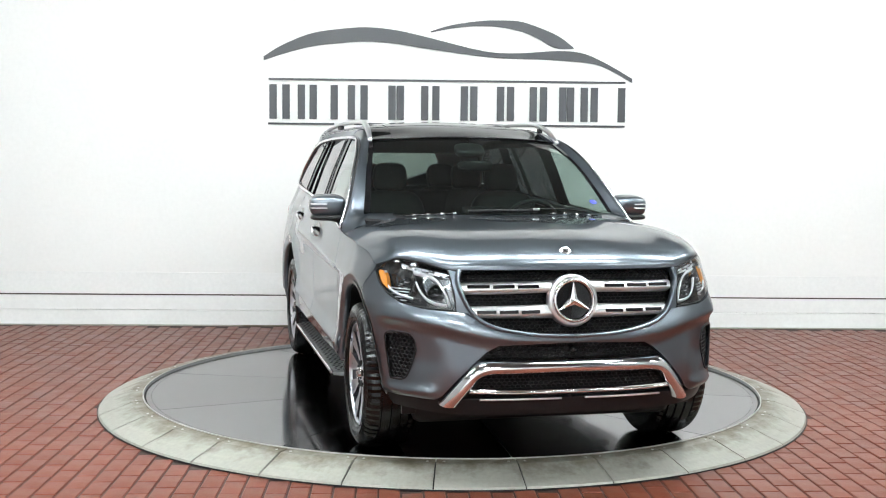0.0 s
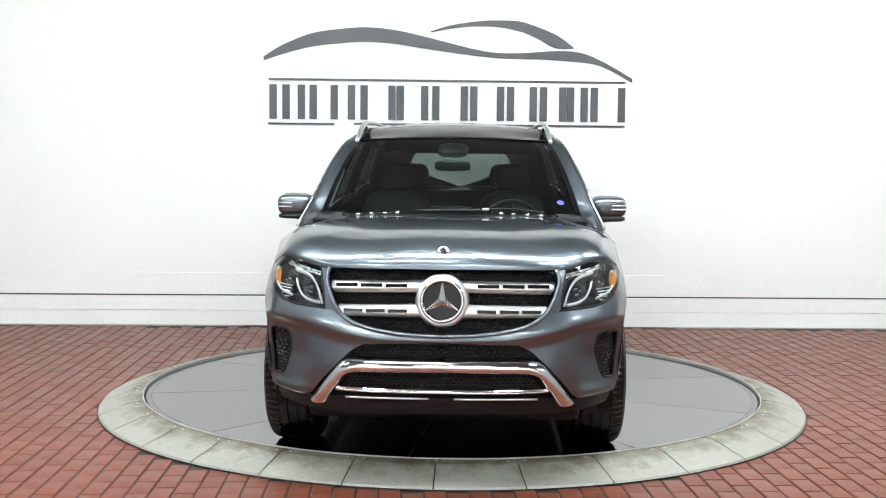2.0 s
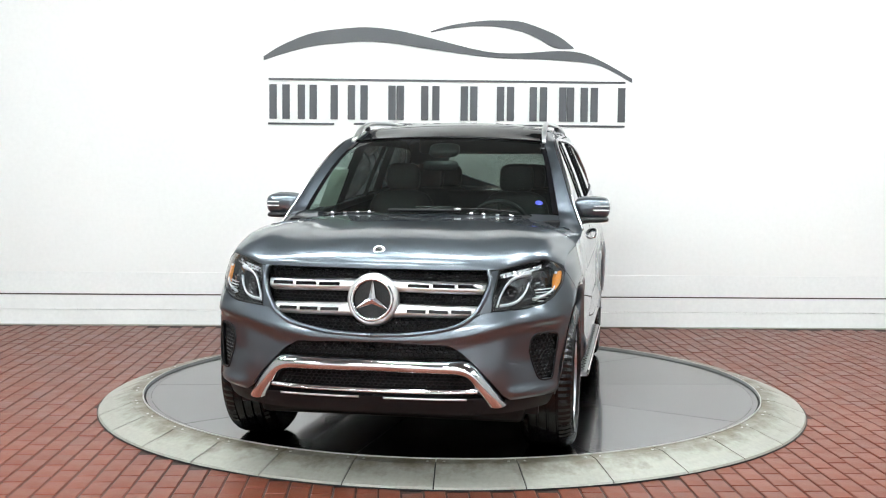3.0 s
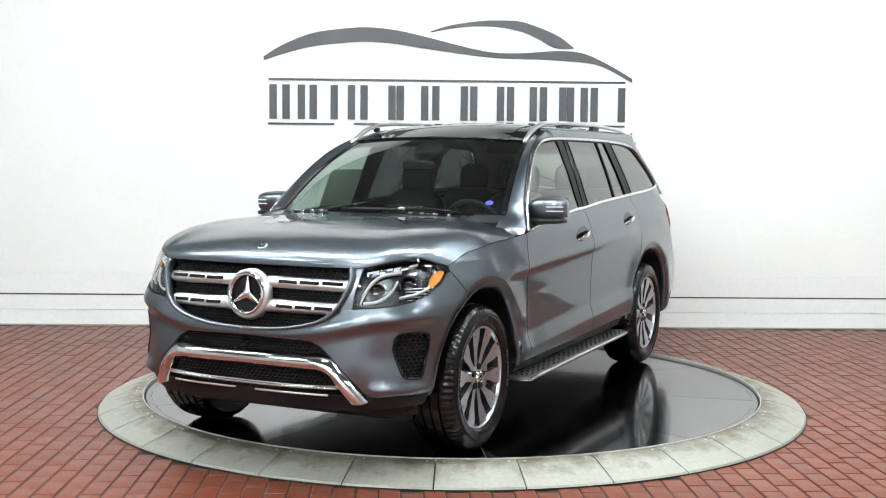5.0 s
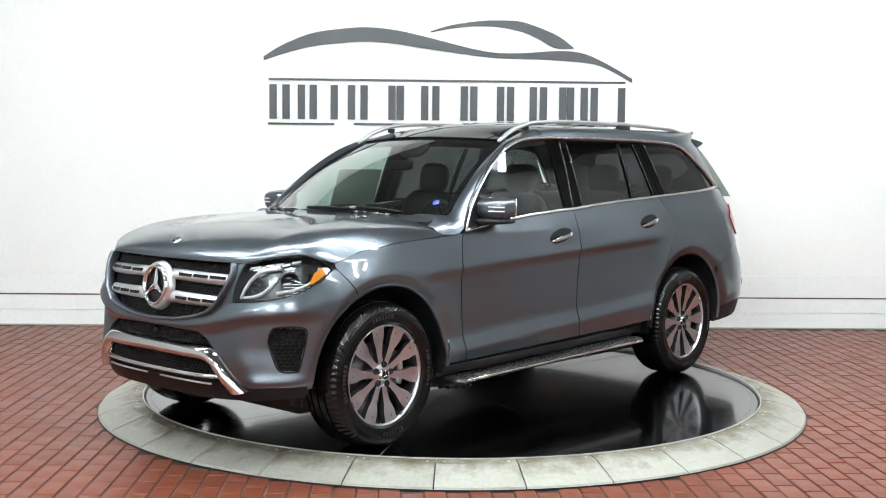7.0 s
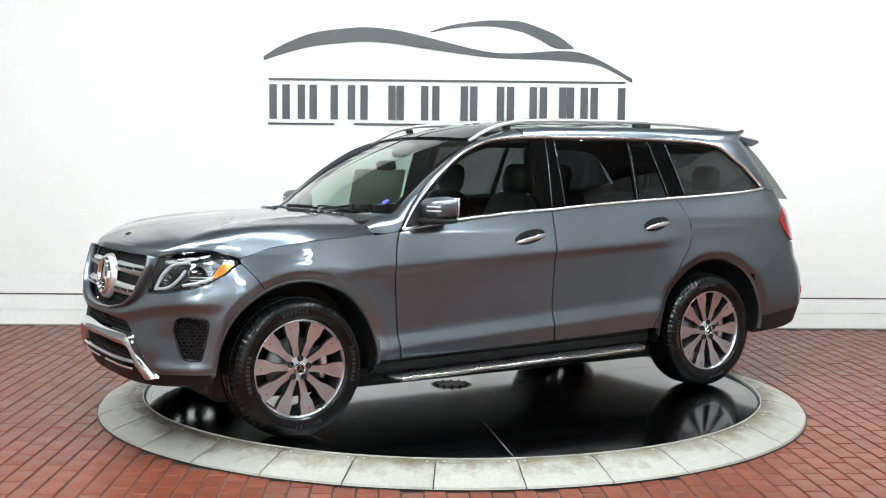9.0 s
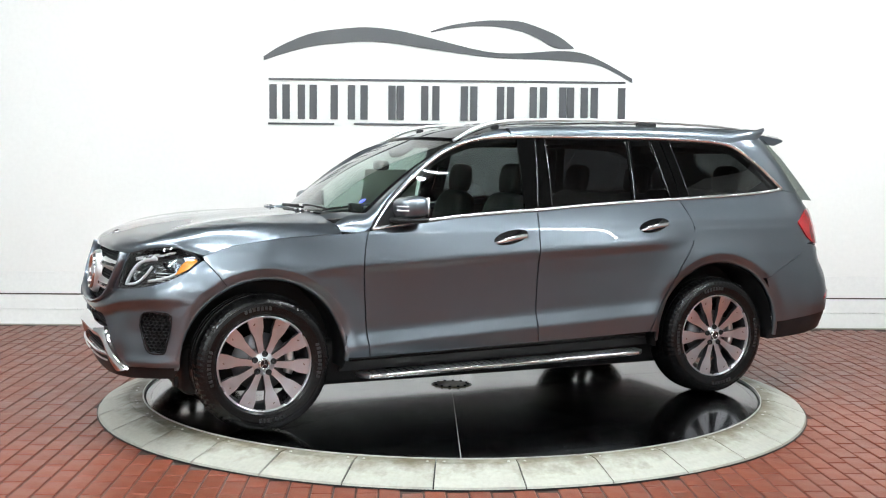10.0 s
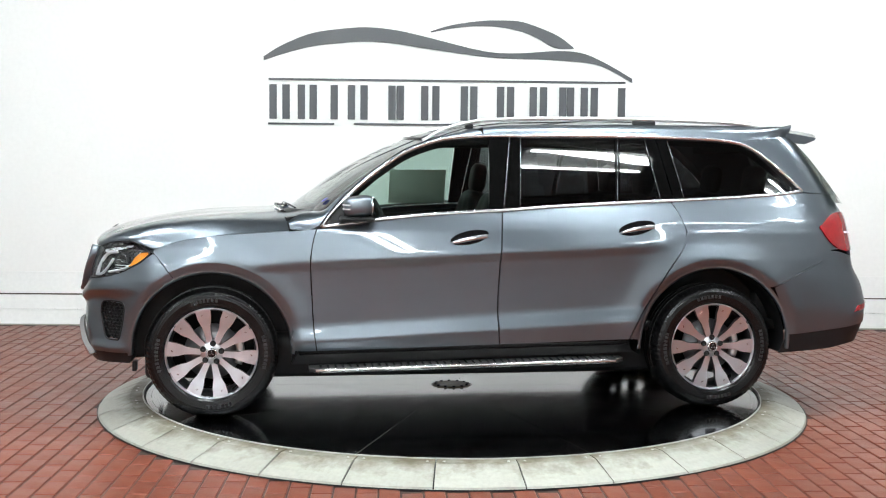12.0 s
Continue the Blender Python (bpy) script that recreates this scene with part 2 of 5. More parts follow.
def slab_bm(g, thick, outward=None, bm=None, mat=0, side_mat=None):
    """A closed slab: the sheet, its back and its rim."""
    bm = bm or bmesh.new()
    n = normals(g)
    away = np.array(outward if outward is not None else (0, 1, 0))
    if (n.reshape(-1, 3).mean(0) @ away) < 0:
        g, n = g[:, ::-1], -n[:, ::-1]
    back = g - n * thick
    nv, nu = g.shape[:2]
    a = [[bm.verts.new(g[j, i]) for i in range(nu)] for j in range(nv)]
    b = [[bm.verts.new(back[j, i]) for i in range(nu)] for j in range(nv)]
    sm = mat if side_mat is None else side_mat
    for j in range(nv - 1):
        for i in range(nu - 1):
            bm.faces.new((a[j][i], a[j][i + 1], a[j + 1][i + 1], a[j + 1][i])).material_index = mat
            bm.faces.new((b[j][i], b[j + 1][i], b[j + 1][i + 1], b[j][i + 1])).material_index = sm
    loop = [(0, i) for i in range(nu)] + [(j, nu - 1) for j in range(1, nv)] \
        + [(nv - 1, i) for i in range(nu - 2, -1, -1)] + [(j, 0) for j in range(nv - 2, 0, -1)]
    for k in range(len(loop)):
        p, q = loop[k], loop[(k + 1) % len(loop)]
        try:
            bm.faces.new((a[p[0]][p[1]], b[p[0]][p[1]], b[q[0]][q[1]], a[q[0]][q[1]])).material_index = sm
            e = bm.edges.get((a[p[0]][p[1]], a[q[0]][q[1]]))
            e.smooth = False
        except ValueError:
            pass
    return bm


def tube_bm(pts, width, height, side, sides=8, bm=None, taper=None):
    """A bar of oval section along the points; side: the direction of its width."""
    bm = bm or bmesh.new()
    p = np.array(pts, float)
    t = np.gradient(p, axis=0)
    t /= np.linalg.norm(t, axis=1, keepdims=True)
    rings = []
    for i in range(len(p)):
        s = np.array(side[i] if np.ndim(side) == 2 else side, float)
        s = s - t[i] * (s @ t[i])
        s /= np.linalg.norm(s)
        u = np.cross(t[i], s)
        k = taper[i] if taper is not None else 1.0
        ring = []
        for j in range(sides):
            a = 2 * math.pi * (j + 0.5) / sides
            ca, sa = math.cos(a), math.sin(a)
            ca = math.copysign(abs(ca) ** 0.6, ca)
            sa = math.copysign(abs(sa) ** 0.6, sa)
            ring.append(bm.verts.new(p[i] + s * ca * width / 2 * k + u * sa * height / 2 * k))
        rings.append(ring)
    for r0, r1 in zip(rings, rings[1:]):
        for j in range(sides):
            bm.faces.new((r0[j], r0[(j + 1) % sides], r1[(j + 1) % sides], r1[j]))
    bm.faces.new(rings[0][::-1])
    bm.faces.new(rings[-1])
    return bm


def box_bm(x0, x1, y0, y1, z0, z1, bevel=0.0, bm=None, segments=2):
    own = bmesh.new()
    bmesh.ops.create_cube(own, size=1.0)
    for v in own.verts:
        v.co = Vector(((x0 + x1) / 2 + v.co.x * (x1 - x0), (y0 + y1) / 2 + v.co.y * (y1 - y0),
                       (z0 + z1) / 2 + v.co.z * (z1 - z0)))
    if bevel:
        bmesh.ops.bevel(own, geom=own.edges[:], offset=bevel, segments=segments, affect="EDGES", profile=0.5)
    if bm is None:
        return own
    mesh = bpy.data.meshes.new("tmp")
    own.to_mesh(mesh)
    own.free()
    bm.from_mesh(mesh)
    bpy.data.meshes.remove(mesh)
    return bm


def lathe_bm(profile, steps, axis="y", bm=None, closed=False):
    """Turns (radius, along) pairs round the axis."""
    bm = bm or bmesh.new()
    rings = []
    for k in range(steps):
        a = 2 * math.pi * k / steps
        c, s = math.cos(a), math.sin(a)
        ring = []
        for item in profile:
            r, h = item(k) if callable(item) else item
            co = (r * c, h, r * s) if axis == "y" else (r * c, r * s, h)
            ring.append(bm.verts.new(co))
        rings.append(ring)
    m = len(profile)
    for k in range(steps):
        a, b = rings[k], rings[(k + 1) % steps]
        for j in range(m if closed else m - 1):
            bm.faces.new((a[j], a[(j + 1) % m], b[(j + 1) % m], b[j]))
    bmesh.ops.recalc_face_normals(bm, faces=bm.faces[:])
    return bm


# ---- the room ----
WALL_TURN = math.atan(0.042)
WALL_BASE = Matrix.Translation((0, 3.36, 0)) @ Matrix.Rotation(WALL_TURN, 4, "Z")


def on_wall(ob):
    ob.matrix_basis = WALL_BASE
    return ob


def structure(name, bm, mat, label, smooth=False):
    return tagged(part(name, bm, mat, None, smooth=smooth), label, name.split("_")[0], kind="structure")


def build_room():
    on_wall(structure("wall_north", box_bm(-6.2, 6.2, 0.0, 0.2, 0.43, 4.2), M_WALL,
                      "smooth white painted showroom wall behind the turntable"))
    for name, z0, z1, out, lab in (("trim_upper", 0.217, 0.43, 0.004, "white painted upper plinth board along the wall"),
                                   ("trim_middle", 0.066, 0.203, 0.020, "white painted middle plinth board along the wall"),
                                   ("trim_lower", -0.088, 0.062, 0.026, "white painted scuffed baseboard at the brick floor")):
        on_wall(structure(name, box_bm(-6.2, 6.2, -out, 0.19, z0, z1, 0.003), M_PLINTH, lab))
    # Dark fill behind the boards strengthens the shadow lines in their gaps.
    on_wall(structure("trim_groove", box_bm(-6.2, 6.2, 0.012, 0.18, -0.088, 0.42), M_MORTAR,
                      "dark fill for the thin shadowed joint between the white plinth boards"))
    on_wall(structure("trim_curb", box_bm(-6.2, 6.2, -0.06, -0.027, -0.09, -0.078, 0.003), M_RING,
                      "thin pale strip where wall meets brick floor"))
    # Walls out of view, added; their tones set reflections and returned light.
    structure("wall_west", box_bm(-6.2, -6.0, -10.0, 3.7, -0.2, 4.2), M_SIDEWALL, "unseen grey side wall added to keep reflections dark")
    structure("wall_east", box_bm(6.0, 6.2, -10.0, 3.7, -0.2, 4.2), M_SIDEWALL, "unseen grey side wall added to keep reflections dark")
    structure("wall_south", box_bm(-6.2, 6.2, -10.2, -10.0, -0.2, 4.2), M_BACK, "unseen pale wall added behind the camera to return light")
    structure("ceiling", box_bm(-6.2, 6.2, -10.2, 3.8, 4.2, 4.35), M_CEIL, "dark unlit showroom ceiling")


def build_ceiling_light():
    """Twin-tube batten, 1.2 m long, along x."""
    lamp = empty("ceiling_light", "unseen white twin-tube fluorescent batten hanging under the dark ceiling", "ceiling light",
                 "fluorescent battens")
    part("housing", box_bm(-0.64, 0.64, -0.24, 0.24, 0.0, 0.05, 0.006), M_SIDEWALL, lamp)
    for y in (-0.16, 0.16):
        tb = tube_bm([(-0.6, y, -0.03), (0.6, y, -0.03)], 0.08, 0.045, (0, 1, 0), 8)
        part("tube", tb, M_TUBE, lamp, "glowing white tube")
    return lamp


def build_sign():
    sign = empty("wall_sign", "charcoal cut-out dealership sign with swooping lines on the white wall", "sign")
    sign.matrix_basis = WALL_BASE

    def shape(top, bottom, n):
        a, b = smooth_line(top, n), smooth_line(bottom, n)
        g = np.stack([np.stack([a[:, 0], 0 * a[:, 0] - 0.018, a[:, 1]], 1),
                      np.stack([b[:, 0], 0 * b[:, 0] - 0.018, b[:, 1]], 1)])
        return slab_bm(g, 0.017, (0, -1, 0))
    part("swoosh", shape([(-1.857, 2.521), (-1.678, 2.631), (-1.407, 2.742), (-1.136, 2.788), (-0.864, 2.808),
                          (-0.592, 2.784), (-0.32, 2.728), (0.227, 2.6), (0.556, 2.576), (0.967, 2.603),
                          (1.214, 2.584), (1.436, 2.494), (1.704, 2.345)],
                         [(-1.857, 2.484), (-1.678, 2.545), (-1.407, 2.618), (-1.135, 2.654), (-0.864, 2.673),
                          (-0.592, 2.655), (-0.319, 2.615), (0.228, 2.545), (0.502, 2.527), (0.831, 2.52),
                          (1.271, 2.492), (1.465, 2.435), (1.705, 2.307)], 72), M_SIGN, sign, smooth=False)
    part("swoosh", shape([(-0.255, 2.777), (-0.048, 2.839), (0.224, 2.88), (0.388, 2.888), (0.607, 2.88),
                          (0.827, 2.812), (0.992, 2.738), (1.137, 2.632)],
                         [(-0.249, 2.767), (-0.048, 2.807), (0.17, 2.831), (0.389, 2.828), (0.608, 2.788),
                          (0.773, 2.725), (0.939, 2.635), (1.126, 2.626)], 48), M_SIGN, sign, smooth=False)
    for x0, x1, z in ((-1.81, 1.64, 2.306), (-1.815, -1.18, 1.88), (-0.99, 1.64, 1.883)):
        part("rule", box_bm(x0, x1, -0.018, -0.001, z - 0.009, z + 0.009), M_SIGN, sign, smooth=False)
    # plain upright bars take the place of the name
    spans = ((-1.814, -1.722), (-1.678, -1.461), (-1.417, -1.145), (-1.069, -0.96), (-0.927, -0.588),
             (-0.577, -0.271), (-0.233, 0.112), (0.134, 0.464), (0.491, 0.782), (0.81, 1.069), (1.074, 1.278),
             (1.305, 1.642))
    for a, b in spans:
        if b - a < 0.15:
            part("bar", box_bm((a + b) / 2 - 0.035, (a + b) / 2 + 0.035, -0.018, -0.001, 1.925, 2.255), M_SIGN, sign,
                 smooth=False)
        else:
            for c in (a + 0.035, b - 0.035):
                part("bar", box_bm(c - 0.035, c + 0.035, -0.018, -0.001, 1.925, 2.255), M_SIGN, sign, smooth=False)
    return sign


def sector_bm(r0, r1, a0, a1, z0, z1, steps, thick):
    g = np.zeros((2, steps + 1, 3))
    for i in range(steps + 1):
        a = a0 + (a1 - a0) * i / steps
        g[0, i] = (r0 * math.cos(a), r0 * math.sin(a), z0)
        g[1, i] = (r1 * math.cos(a), r1 * math.sin(a), z1)
    return slab_bm(g, thick, (0, 0, 1))


def build_deck():
    deck = empty("turntable", "round polished steel turntable of ten wedge plates", "turntable")
    step = math.radians(36)
    plate = None
    for k in range(10):
        if plate is None:
            plate = part("plate", sector_bm(0.14, DECK_R - 0.035, 0.0015, step - 0.0015, 0, 0, 12, 0.012), M_DECK, deck,
                         smooth=False)
            ob = plate
        else:
            ob = new("plate", plate.data)
            ob.parent = deck
        ob.rotation_euler = (0, 0, math.radians(31) + k * step)
    part("rim_band", lathe_bm([(DECK_R - 0.033, -0.02), (DECK_R - 0.033, 0.0), (DECK_R, 0.0), (DECK_R, -0.03)], 128, "z"),
         M_DECK, deck, "narrow steel rim of the turntable", smooth=False)
    part("subframe", lathe_bm([(0.02, -0.005), (DECK_R - 0.034, -0.005)], 96, "z"), M_EDGE, deck, smooth=False)
    part("hub_cover", lathe_bm([(0.001, 0.006), (0.10, 0.006), (0.128, 0.004), (0.132, -0.01)], 48, "z"), M_RING, deck)
    bolts = part("bolt", lathe_bm([(0.001, 0.012), (0.009, 0.012), (0.011, 0.004)], 8, "z"), M_BLACK, deck)
    bolts.location = (0.112, 0, 0)
    for k in range(1, 12):
        ob = new("bolt", bolts.data)
        ob.parent = deck
        ob.location = (0.112 * math.cos(k * math.pi / 6), 0.112 * math.sin(k * math.pi / 6), 0)
    return deck


def build_ring():
    ring = tagged(empty("turntable_surround", "sloping ring of weathered steel plates round the turntable", "ramp ring"),
                  kind="")
    step = 2 * math.pi / 32
    data = None
    for k in range(32):
        if data is None:
            g = np.zeros((4, 9, 3))
            for i in range(9):
                a = 0.0016 + (step - 0.0032) * i / 8
                for j, (r, z) in enumerate(((2.058, -0.004), (2.135, -0.008), (2.325, -0.074), (2.333, -0.086))):
                    g[j, i] = (r * math.cos(a), r * math.sin(a), z)
            ob = part("plate", slab_bm(g, 0.008, (0, 0, 1)), M_RING, ring, smooth=False)
            data = ob.data
        else:
            ob = new("plate", data)
            ob.parent = ring
        ob.rotation_euler = (0, 0, math.radians(-91.7) + k * step)
    part("bed", lathe_bm([(2.02, -0.09), (2.04, -0.02), (2.13, -0.018), (2.318, -0.086)], 128, "z"), M_BLACK, ring)
    part("inner_lip", lathe_bm([(2.050, -0.02), (2.050, 0.001), (2.057, 0.001), (2.057, -0.02)], 128, "z"), M_EDGE,
         ring, "bright worn steel lip", smooth=False)
    part("outer_band", lathe_bm([(2.334, -0.088), (2.335, -0.083), (2.339, -0.084), (2.340, -0.09)], 128, "z"), M_BLACK,
         ring, "thin dark edge band", smooth=False)
    scr = None
    for k in range(32):
        for off in (0.02, -0.02):
            a = math.radians(-91.7) + k * step + off
            if scr is None:
                ob = part("screw", lathe_bm([(0.0005, 0.003), (0.006, 0.003), (0.008, 0.0)], 8, "z"), M_EDGE, ring)
                scr = ob.data
            else:
                ob = new("screw", scr)
                ob.parent = ring
            ob.location = (2.10 * math.cos(a), 2.10 * math.sin(a), -0.0055)
    return ring


# ---- the car's form: x forward, y to its left, z up, origin midway between the axles on the ground ----
X0, XB = 1.45, -1.6
NF, NR = 3.2, 4.6


SOFT = np.linspace(-0.009, 0.009, 7)


def front_reach(z):
    return float(np.interp(z + 3 * SOFT, [0.2, 0.30, 0.40, 0.5, 0.65, 0.85, 0.98, 1.1], [2.26, 2.33, 2.358, 2.36, 2.345, 2.32, 2.285, 2.21]).mean())


def rear_reach(z):
    return float(np.interp(z + 3 * SOFT, [0.3, 0.5, 0.62, 0.75, 0.85, 1.0, 1.2, 1.3, 1.5, 1.66, 1.75],
                           [-2.65, -2.72, -2.725, -2.685, -2.62, -2.60, -2.56, -2.50, -2.38, -2.26, -2.18]).mean())


UP_Z = [1.15, 1.21, 1.25, 1.35, 1.45, 1.55, 1.62, 1.66, 1.70, 1.75]
UP_Y = [0.902, 0.876, 0.858, 0.822, 0.785, 0.742, 0.712, 0.693, 0.668, 0.60]


def half_width(x, z):
    zc = 0.965 - 0.045 * x
    zl = 0.584 - 0.053 * x
    kz = [0.2, 0.30, 0.40, zl - 0.09, zl - 0.012, zl + 0.012, zl + 0.12, zc - 0.16, zc - 0.055, zc - 0.012, zc + 0.012, 1.10] + UP_Z
    ky = [0.86, 0.91, 0.952, 0.962, 0.940, 0.938, 0.9385, 0.9405, 0.9455, 0.9585, 0.9545, 0.922] + UP_Y
    zs = z + SOFT
    w = np.interp(zs, kz, ky).mean()
    plain = np.interp(zs, [0.2, 0.33, 0.45, 0.6, 0.8, 0.92, 1.0, 1.08] + UP_Z,
                      [0.86, 0.92, 0.945, 0.955, 0.959, 0.947, 0.932, 0.916] + UP_Y).mean()
    fade = max(smooth_step(1.15, 1.40, x), smooth_step(-0.95, -1.35, x))
    tail = smooth_step(-1.15, -1.5, x)
    if tail:
        zt = 1.053 - 0.026 * x
        d = zs - zt
        plain += tail * float(np.where(d < 0, 0.004 * np.exp(d / 0.06), 0.002 * np.exp(-d / 0.05)).mean())
    return float(w * (1 - fade) + plain * fade)


def flare(x, z):
    """How far the wheel arches swell out of the flank, and tuck in at their rims."""
    out = 0.0
    for c, r0, swell in ((FW, 0.474, 0.010), (RW, 0.482, 0.012)):
        s = math.hypot(x - c[0], z - c[1]) - r0
        if s > 0.45:
            continue
        up = smooth_step(c[1] - 0.12, c[1] + 0.12, z)
        out += swell * up * math.exp(-((s - 0.05) / 0.09) ** 2)
        t = min(1.4, max(0.0, (0.052 - s) / 0.052))
        out -= 0.019 * t * (0.08 + 0.92 * up)
    return out


def smooth_step(a, b, x):
    t = min(1.0, max(0.0, (x - a) / (b - a)))
    return t * t * (3 - 2 * t)


def arc_table(length, width, n):
    al = np.linspace(0, math.pi / 2, 2001)
    x, y = length * np.sin(al) ** (2 / n), width * np.abs(np.cos(al)) ** (2 / n)
    d = np.concatenate([[0], np.cumsum(np.hypot(np.diff(x), np.diff(y)))])
    return al, d


F_AL, F_D = arc_table(0.95, 0.95, NF)
R_AL, R_D = arc_table(1.08, 0.94, NR)
Q_FRONT, Q_REAR = X0 + F_D[-1], XB - R_D[-1]
NOSE_W = ([0.2, 0.33, 0.45, 0.6, 0.8, 0.9, 1.0, 1.1], [0.86, 0.915, 0.950, 0.960, 0.956, 0.938, 0.910, 0.865])


def skin(q, z, off=0.0):
    """Point of the body's skin: q runs along the flank in metres, round the corner and to the middle of nose or tail."""
    def raw(q, z):
        if q > X0:
            d = min(q - X0, F_D[-1])
            al = np.interp(d, F_D, F_AL)
            k = smooth_step(0, 0.4, d)
            w = half_width(X0, z) * (1 - k) + np.interp(z, *NOSE_W) * k
            return np.array([X0 + (front_reach(z) - X0) * math.sin(al) ** (2 / NF), w * abs(math.cos(al)) ** (2 / NF), z])
        if q < XB:
            d = min(XB - q, R_D[-1])
            al = np.interp(d, R_D, R_AL)
            return np.array([XB + (rear_reach(z) - XB) * math.sin(al) ** (2 / NR),
                             half_width(XB, z) * abs(math.cos(al)) ** (2 / NR), z])
        return np.array([q, half_width(q, z), z])
    def swollen(q, z):
        p = raw(q, z)
        if -2.3 < p[0] < 2.05:
            p[1] += flare(p[0], z) * smooth_step(2.05, 1.9, p[0])
        return p
    p = swollen(q, z)
    if off:
        e = 0.004
        n = np.cross(swollen(q - e, z) - swollen(q + e, z), swollen(q, z + e) - swollen(q, z - e))
        n /= np.linalg.norm(n) + 1e-12
        if n[1] < 0 and abs(p[1]) > 0.1:
            n = -n
        if abs(p[1]) <= 0.1 and n[0] * p[0] < 0:
            n = -n
        p = p + n * off
    return p


def qx(x, z):
    """q of the flank point at length x."""
    if x > X0:
        s = min(1.0, (x - X0) / (front_reach(z) - X0))
        return X0 + float(np.interp(math.asin(s ** (NF / 2)), F_AL, F_D))
    if x < XB:
        s = min(1.0, (XB - x) / (XB - rear_reach(z)))
        return XB - float(np.interp(math.asin(s ** (NR / 2)), R_AL, R_D))
    return x


def qy(y, z):
    """q of the nose point at half-width y."""
    s = min(1.0, abs(y) / float(np.interp(z, *NOSE_W)))
    return X0 + float(np.interp(math.acos(s ** (NF / 2)), F_AL, F_D))


def X(*pts):
    return [(qx(x, z), z) for x, z in pts]


def Y(*pts):
    return [(qy(y, z), z) for y, z in pts]


def lay(g2, off=0.0, side=1):
    g = np.array([[skin(q, z, off) for q, z in row] for row in g2])
    g[..., 1] *= side
    return g


def inside(q, z, poly):
    hit = False
    for (x0, y0), (x1, y1) in zip(poly, poly[1:] + poly[:1]):
        if (y0 > z) != (y1 > z) and q < (x1 - x0) * (z - y0) / (y1 - y0) + x0:
            hit = not hit
    return hit


def panel(name, b, t, l, r, nu, nv, mat, parent, side, off=0.0, depth=0.018, label="", cut=None, curved=True):
    g2 = coons(b, t, l, r, nu, nv, curved)
    keep = None
    if cut:
        c = (g2[:-1, :-1] + g2[1:, 1:]) / 2
        keep = np.array([[not inside(q, z, cut) for q, z in row] for row in c])
    out = (0, side, 0.2) if b[0][0] < 2.2 and b[-1][0] < 2.2 else (0.8, 0.6 * side, 0.1)
    return part(name, grid_bm(lay(g2, off, side), depth, out, keep=keep), mat, parent, label)


FW, RW = (1.5375, 0.385), (-1.5375, 0.39)


def arc(c, rx, rz, a0, a1, n=14):
    return [(c[0] + rx * math.cos(math.radians(a0 + (a1 - a0) * i / n)),
             c[1] + rz * math.sin(math.radians(a0 + (a1 - a0) * i / n))) for i in range(n + 1)]


GAP = 0.004
DOOR_F = [(0.925, 0.385), (0.943, 0.52), (0.958, 0.79), (0.962, 0.93), (0.945, 1.04), (0.925, 1.105)]
DOOR_M = [(-0.175, 0.412), (-0.165, 0.55), (-0.163, 0.68), (-0.178, 0.957), (-0.196, 1.206)]
DOOR_R = [(-0.985, 0.435), (-1.031, 0.536), (-1.118, 0.675), (-1.223, 0.85), (-1.325, 0.99), (-1.351, 1.094),
          (-1.304, 1.216), (-1.268, 1.272)]


def shift(pts, dx):
    return [(x + dx, z) for x, z in pts]


